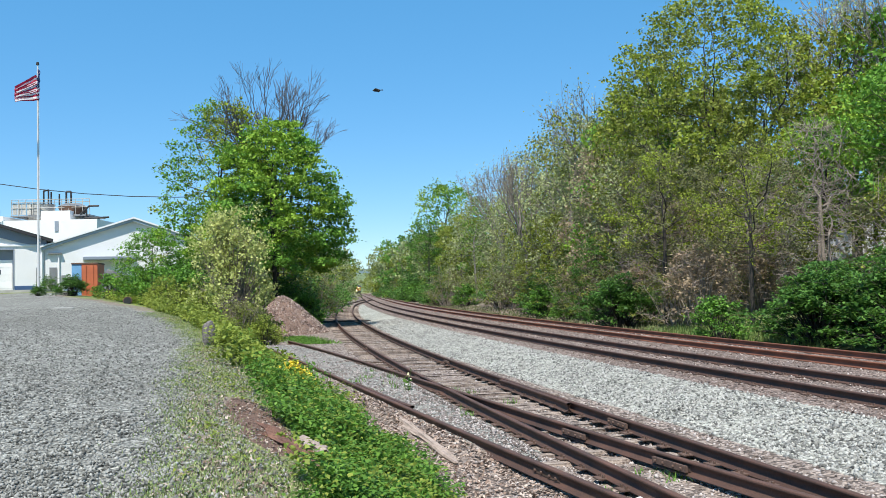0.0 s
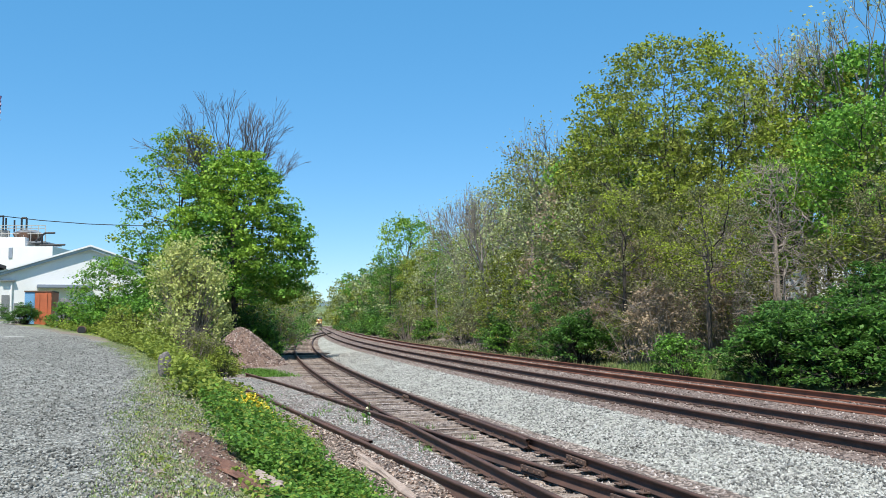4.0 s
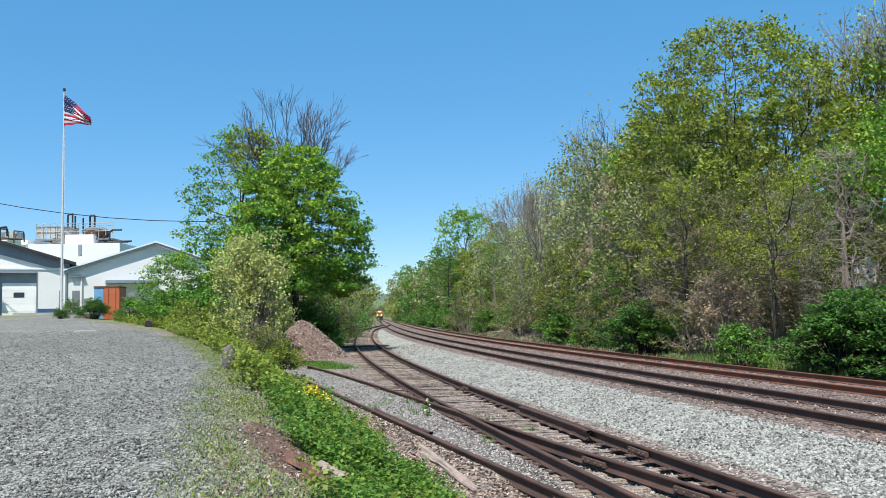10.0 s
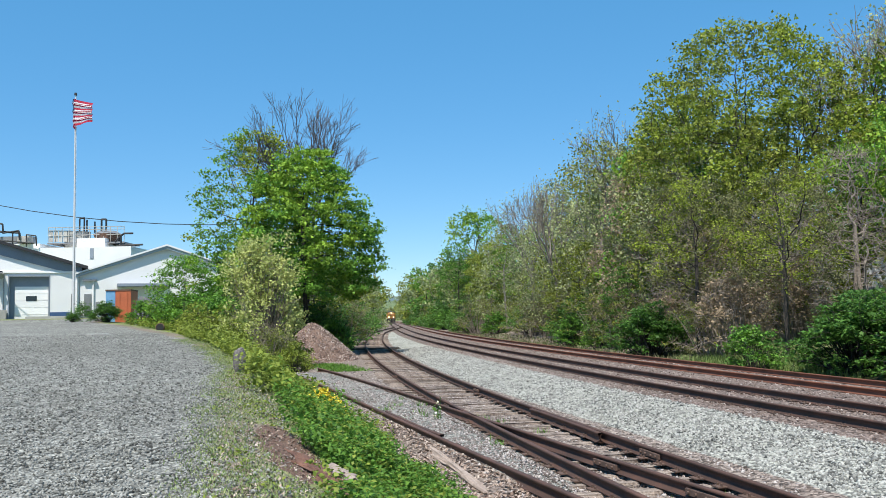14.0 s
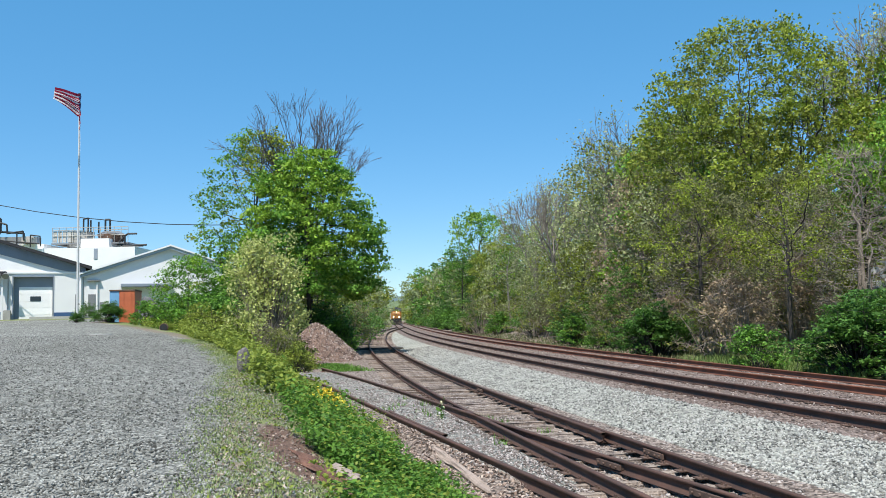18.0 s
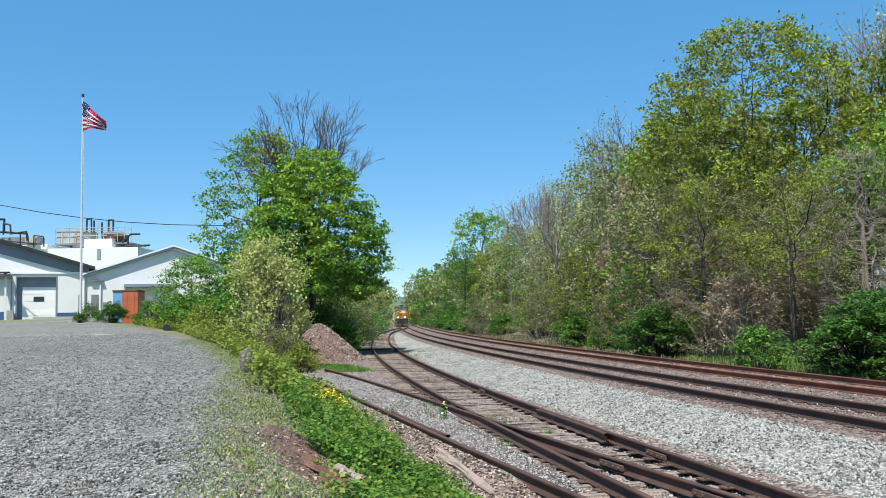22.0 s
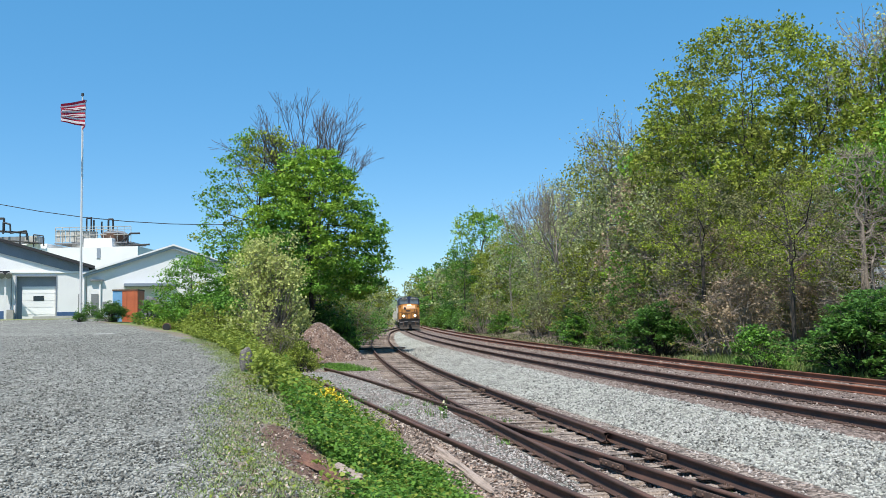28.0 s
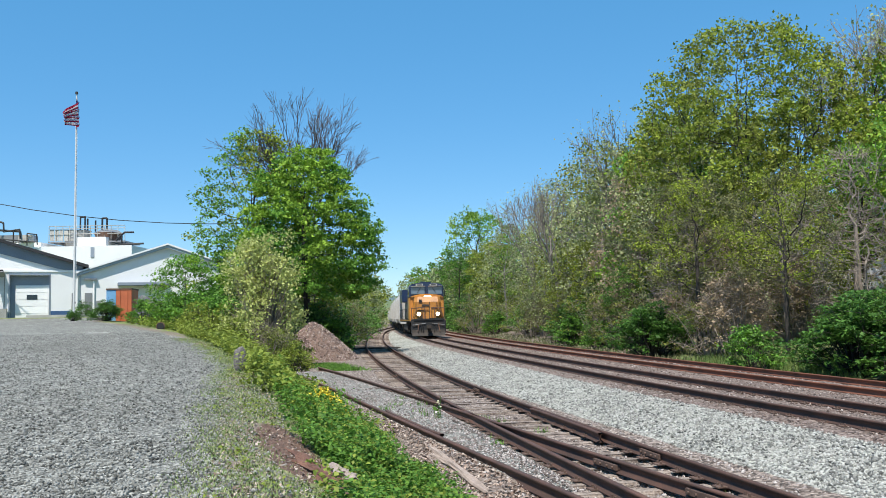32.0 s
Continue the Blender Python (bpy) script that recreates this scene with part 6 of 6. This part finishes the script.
    g2 = g2[g2[:, 0] / g2[:, 1] < 0.47]
    tagged(part("tall_grass", fast_mesh("tall_grass", *blades(rng, g2, 0.08, 0.34, 0.022, 1.0)), L_LIMEG), "low green grass along the foot of the wood", "grass", kind="stuff")
    g3 = scatter(rng, 5000, 35, 120, lambda y: main_x(y) + 5.6, lambda y: main_x(y) + 8.4, 1.2)
    tagged(part("dry_grass", fast_mesh("dry_grass", *blades(rng, g3, 0.06, 0.26, 0.03, 1.0)), M_DRYGRASS), "dull brown-green grass along the foot of the wood", "grass", kind="stuff")
    crumbs = strip(8000, 6, 22, -0.12, 0.5, 1.4)
    tagged(part("dirt_crumbs", fast_mesh("dirt_crumbs", *pebbles(rng, crumbs, 0.007, 0.02, 0.6)), M_CRUMB), "crumbs of soil and gravel in the thin grass", "dirt", kind="stuff")
    chaff = strip(2200, 6, 20, -0.1, 0.45, 1.4) + np.array([0, 0, 0.01])
    tagged(part("dead_leaves", fast_mesh("dead_leaves", *leaf_quads(rng, chaff, 0.045, 0.9)), M_LITTER), "dry dead leaves and bark scraps on the dirt", "litter", kind="stuff")
    y = rng.uniform(36.5, 42.5, 3500)
    x = -4.9 - (y - 40) * 0.32 + rng.normal(size=3500) * 0.4
    tagged(part("grass_patch", fast_mesh("grass_patch", *blades(rng, np.stack([x, y, ground_z(x, y)], 1), 0.04, 0.13, 0.02, 1.2)), L_WEED), "green grass patch before the mulch heap", "grass", kind="stuff")
    p = scatter(rng, 7000, 6.5, 18, lambda y: toe_x(y) - 0.35, lambda y: spur_x(y) - 0.85, 1.3)
    p[:, 2] += 0.015
    tagged(part("leaf_litter", fast_mesh("leaf_litter", *leaf_quads(rng, p, 0.055, 0.9)), M_LITTER), "dry brown leaf litter along the spur", "litter", kind="stuff")
    y = 7 + 16 * rng.random(450) ** 1.3
    x = np.where(rng.random(450) < 0.6, spur_x(y) + rng.choice([-0.45, 0.1, 0.5], 450), siding_x(y) + rng.uniform(-0.5, 0.6, 450)) + rng.normal(size=450) * 0.06
    spots = rng.integers(0, 22, 450)
    y = y[spots] + rng.normal(size=450) * 0.12
    x = x[spots] + rng.normal(size=450) * 0.1
    tagged(part("track_weeds", fast_mesh("track_weeds", *blades(rng, np.stack([x, y, ground_z(x, y)], 1), 0.04, 0.13, 0.009, 1.2)), L_WEED), "sparse weed tufts between the rails", "weeds", kind="stuff")


L_LIMEG = leaf_mat("fresh_grass_blades", (0.1, 0.16, 0.04), (0.2, 0.27, 0.08), (0.38, 0.36, 0.2), patch=0.8)
low_plants()


def flowers(x, y, n, wide, tall, name, label, petal, size=0.045):
    t = thing(name, label, "flowers", x, y, float(ground_z(x, y)))
    r = np.random.default_rng(43)
    c = r.normal(size=(n, 3)) * np.array([wide, wide, 0])
    c[:, 2] = tall * (1.1 - 1.1 * (c[:, 0] ** 2 + c[:, 1] ** 2) / (2.4 * wide) ** 2) + r.normal(size=n) * tall * 0.08
    tagged(part("petal_mass", fast_mesh("petal_mass", *leaf_quads(r, c, size, 0.8, 0.9)), petal, t), kind="stuff")
    c = r.normal(size=(n, 3)) * np.array([wide, wide, tall * 0.3]) + np.array([0, 0, tall * 0.5])
    tagged(part("leaf_mass", fast_mesh("leaf_mass", *leaf_quads(r, c, size * 1.6, 0.5)), L_WEED, t), kind="stuff")
    stalks = [(*(p * np.array([1, 1, 0])), *p, 0.004, 0.003) for p in c[:60]]
    part("stalk_mass", fast_mesh("stalk_mass", *tubes(stalks, 3)), L_WEED, t)


flowers(-2.02, 15.0, 900, 0.21, 0.46, "flower_clump", "clump of bright yellow flowers in the weeds", M_FLOWER)
flowers(-0.1, 17.9, 14, 0.03, 0.3, "pale_flower", "single pale yellow wild flower by the rail", M_PALEF, 0.06)
rotlog = thing("rotten_log", "rotten red-brown log sunk in the dirt", "log", -1.5, 9.45, 0.24, 25.5)
bm = lump(9, 0.13, 1.15, 0.08, 0.9)
part("rotten_wood", bm, M_ROT, rotlog)
bm = lump(16, 0.08, 0.26, 0.05, 0.9)
bmesh.ops.translate(bm, verts=bm.verts[:], vec=(0.05, -1.12, 0.07))
part("log_end", bm, M_LOG, rotlog, "pale splintered end of the log")
old = thing("old_timber", "pale weathered timber lying beside the spur", "timber", 0.0, 13.3, -0.36, 11.5)
part("timber_beam", lump(15, 0.1, 2.3, 0.08, 0.7), M_LOG, old)
for x, y, s, k in ((2.22, 8.67, 0.16, 1), (-0.13, 18.8, 0.07, 2), (-0.32, 23.5, 0.08, 3)):
    w = thing("white_litter", "small piece of crumpled white litter by the rails", "litter", x, y, float(ground_z(x, y)) + 0.02, k * 40)
    part("litter_piece", lump(k + 20, s, s * 0.7, s * 0.35, 0.6, 2), M_LITTERW, w)
slabq = thing("concrete_slab", "flat pale concrete slab in the gravel", "slab", -15.4, 40, float(lot_z(40)) - 0.02, 15)
part("slab_top", box(-0.45, 0.45, -0.9, 0.9, -0.02, 0.05, 0.02), M_CONC, slabq)
kerb = thing("kerb", "low concrete kerb before the garage", "kerb", -31.9, 74.5, float(lot_z(74.5)) - 0.1, 22)
part("kerb_stone", box(-2.6, 2.8, -0.2, 0.2, -0.05, 0.3, 0.03), M_CONC, kerb)
sw = thing("switch_stand", "black iron switch stand and rods on the siding", "switch stand", float(siding_x(62)) - 2.0, 62, -0.45, 6)
part("stand_base", box(-0.5, 0.4, -0.3, 0.3, 0.05, 0.22, 0.02), M_BLACK, sw)
part("stand_post", rod((-0.3, 0, 0.2), (-0.3, 0, 0.75), 0.06), M_BLACK, sw)
part("switch_rod", box(-0.3, 3.4, -0.04, 0.04, 0.1, 0.16), M_BLACK, sw)
part("switch_rod", box(0.2, 3.4, -0.75, -0.67, 0.1, 0.16), M_BLACK, sw)
part("head_block", box(-0.8, 3.6, 0.35, 0.6, 0.0, 0.14, 0.01), M_BARK_D, sw)
part("head_block", box(-0.8, 3.6, -1.3, -1.05, 0.0, 0.14, 0.01), M_BARK_D, sw)
house = thing("white_house", "white house half hidden behind the wood", "house", 27.5, 60, 3.2, -25)
part("house_wall", box(-0.9, 5.0, 0, 5, -0.6, 2.9), M_WHITE, house)
part("house_roof", slab([(-1.2, 2.9), (5.3, 2.9), (5.3, 3.05), (2.0, 4.3), (-1.2, 3.05)], -0.3, 5.3), M_DARK, house)
part("house_window", box(0.3, 1.1, -0.03, -0.003, 0.9, 2.1), M_GLASS, house)
part("house_window", box(2.6, 3.4, -0.03, -0.003, 0.9, 2.1), M_GLASS, house)

# ---------------------------------------------------------------- rail furniture


def joint_bar(parent, fx, fz, y, off):
    a = math.degrees(math.atan(-(float(fx(y + 0.5)) - float(fx(y - 0.5)))))
    bm = box(-0.05, -0.014, -0.33, 0.33, -0.125, -0.05, 0.006)
    box(0.014, 0.05, -0.33, 0.33, -0.125, -0.05, 0.006, bm=bm)
    for k in (-0.25, -0.1, 0.1, 0.25):
        rod((-0.075, k, -0.088), (0.075, k, -0.088), 0.016, 6, bm=bm)
    ob = part("joint_bar", bm, M_PLATE, parent)
    ob.matrix_basis = pose(float(fx(y)) + off, y, float(fz(y)), 0, 0, a)


for fx, fz, par, rows in ((siding_x, siding_z, siding, ((12.9, 0.7525), (24.5, 0.7525), (20.4, -0.7525), (31, -0.7525))), (spur_x, low, spur, ((9.6, -0.7525), (12.1, 0.7525), (24.6, 0.7525), (9.9, 0.7525)))):
    for y, off in rows:
        joint_bar(par, fx, fz, y, off)
gy = np.arange(14.5, 18.6, 0.2)
flare = lambda y: 0.7525 - 0.09 - 0.06 * np.clip(np.abs(y - 16.5) - 1.4, 0, 1)
part("guard_rail", fast_mesh("guard_rail", *sweep(RAIL, gy, siding_x, siding_z, flare)), M_RAIL, siding)
part("guard_rail", fast_mesh("guard_rail", *sweep(RAIL, gy + 0.5, spur_x, low, lambda y: -flare(y - 0.5))), M_RAIL, spur)

bird = thing("bird", "small dark bird in fast level flight", "bird", 0, 0, 0)
body = lump(30, 0.05, 0.15, 0.05, 0.1, 2)
part("bird_body", body, M_BIRD, bird)
part("bird_tail", slab([(-0.03, 0.12), (0.03, 0.12), (0.05, 0.24), (-0.05, 0.24)], -0.008, 0.008, "z"), M_BIRD, bird)
part("bird_wing", slab([(0.03, -0.07), (0.03, 0.06), (0.24, 0.08), (0.3, 0.02), (0.2, -0.05)], -0.006, 0.006, "z"), M_BIRD, bird)
part("bird_wing", slab([(-0.03, -0.07), (-0.03, 0.06), (-0.24, 0.08), (-0.3, 0.02), (-0.2, -0.05)], -0.006, 0.006, "z"), M_BIRD, bird)

# ---------------------------------------------------------------- what moves
# seconds, bearing of the cloth fitted to the camera's view (0 to the right, 270 towards the camera), its stretch, fall
# of its upper corner, rise of its lower corner
WIND = [(0, 240, 0.8, 0.8, -0.2), (1, 255, 0.75, 0.5, -0.15), (2, 240, 0.8, 0.7, 0), (3, 240, 0.8, 0.65, 0.1), (6, 240, 0.8, 0.4, 0), (9, 300, 0.8, 0.6, 0), (10, 325, 0.7, 0.85, 0), (11, 315, 0.75, 0.8, 0), (12, 285, 0.8, 0.3, 0.1),
        (13, 293, 0.9, 0.8, -0.3), (14, 292, 0.85, 0.35, 0.1), (14.5, 340, 0.95, 0.1, 0.05), (16.5, 325, 0.8, 0.3, 0), (17, 300, 0.9, 0.75, 0), (18, 243, 0.95, -0.08, 0.8), (19, 280, 0.9, 0.05, 0.1), (20, 256, 0.9, 0.65, -0.05),
        (20.5, 262, 0.8, 0.2, 0.1), (21, 288, 0.85, 0.2, 0.4), (22, 318, 0.7, 0.8, 0), (22.5, 262, 0.9, 0.2, 0.2), (23, 244, 0.95, -0.05, 0.75), (23.5, 275, 0.8, 0.1, 0.3), (24, 250, 0.95, 0, 0.4), (24.5, 210, 0.95, 0, 0.1), (25, 207, 0.97, 0.02, 0.1),
        (26, 215, 0.95, 0.1, 0), (27.5, 262, 0.8, 0.5, 0), (28, 232, 0.9, 0.4, 0.1), (29, 232, 0.88, 0.8, 0.05), (30, 248, 0.85, 0.7, 0), (31, 243, 0.9, 1.0, -0.1), (31.5, 262, 0.85, 0.5, 0), (32, 250, 0.85, 0.7, -0.05)]


def cloth(u, v, t, a, stretch, fall, rise):
    """A point of the flag: u from the pole outwards, v from its top down."""
    d = 270 - a
    # inner cloth turns edge-on to the camera, outer part spreads to fit its view
    fold = max(0.0, min(1.0, (62 - abs(d)) / 22))
    swing = max(-6.0, min(6.0, 0.4 * d))
    tip = math.degrees(math.asin(max(-0.97, min(0.97, (math.sin(radians(d)) + 0.4 * math.sin(radians(swing))) / 0.6))))
    sway = 22 + 9 * u * math.sin(t * 2.1 - u * 2.0)
    near = radians(270 - d + (d + swing) * fold + sway)
    far = radians(270 - d + (d - tip) * fold + sway)
    r, k = stretch * FW, float(np.interp(u, [0.25, 0.55], [0, 1]))
    u1, u2, bend = min(u, 0.4), max(u - 0.4, 0.0), near + (far - near) * k
    q = (0.1 + 0.9 * (1 - stretch)) * u**0.7 * math.sin(8.2 * u - 5.2 * t + 0.9 * v)
    x = r * (u1 * math.cos(near) + u2 * math.cos(far)) - q * math.sin(bend)
    y = r * (u1 * math.sin(near) + u2 * math.sin(far)) + q * math.cos(bend)
    return Vector((x, y, FH * (-fall * u**1.1 * (1 - v) + v * (rise * u - 1))))


def motions():
    times = np.linspace(0, 32, 65)
    walk(LOCO, [(t, on_line(front_y(t), 4.4, 17.9)) for t in times])
    for k, car in enumerate(CARS):
        walk(car, [(t, on_line(front_y(t) + 22.3 + 17.7 * k, 2.6, 14.9)) for t in times])
    wt = [w[0] for w in WIND]
    rows = {key: [] for key in PATCHES}
    for t in np.linspace(0, 32, 161):
        state = [float(np.interp(t, wt, [w[c] for w in WIND])) for c in range(1, 5)]
        for i, k in PATCHES:
            u, lo, hi = (i + 0.5) / NU, 2 * k / 13, min(1.0, (2 * k + 2) / 13)
            p = cloth(u, (lo + hi) / 2, t, *state)
            along = (cloth(u + 0.02, (lo + hi) / 2, t, *state) - cloth(u - 0.02, (lo + hi) / 2, t, *state)).normalized()
            down = cloth(u, hi, t, *state) - cloth(u, lo, t, *state)
            short = min(1.0, max(0.3, down.length / ((hi - lo) * FH)))
            face = along.cross(down).normalized()
            turn = Matrix((along, face, along.cross(face))).transposed() @ Matrix.Rotation((0.35 if k % 2 else -0.35) * math.acos(short), 3, "X")
            rows[i, k].append((t, Matrix.Translation(p) @ turn.to_4x4()))
    for key, r in rows.items():
        walk(PATCHES[key], r)
    flight = []
    for t in np.linspace(0, 32, 33):
        s = t * 17.1
        flight.append((t, pose(-1.1 + s, 32 + s * 0.15, 9.0 - 0.22 * s + 0.0016 * s * s, 0, 0, -99)))
    walk(bird, flight)


motions()
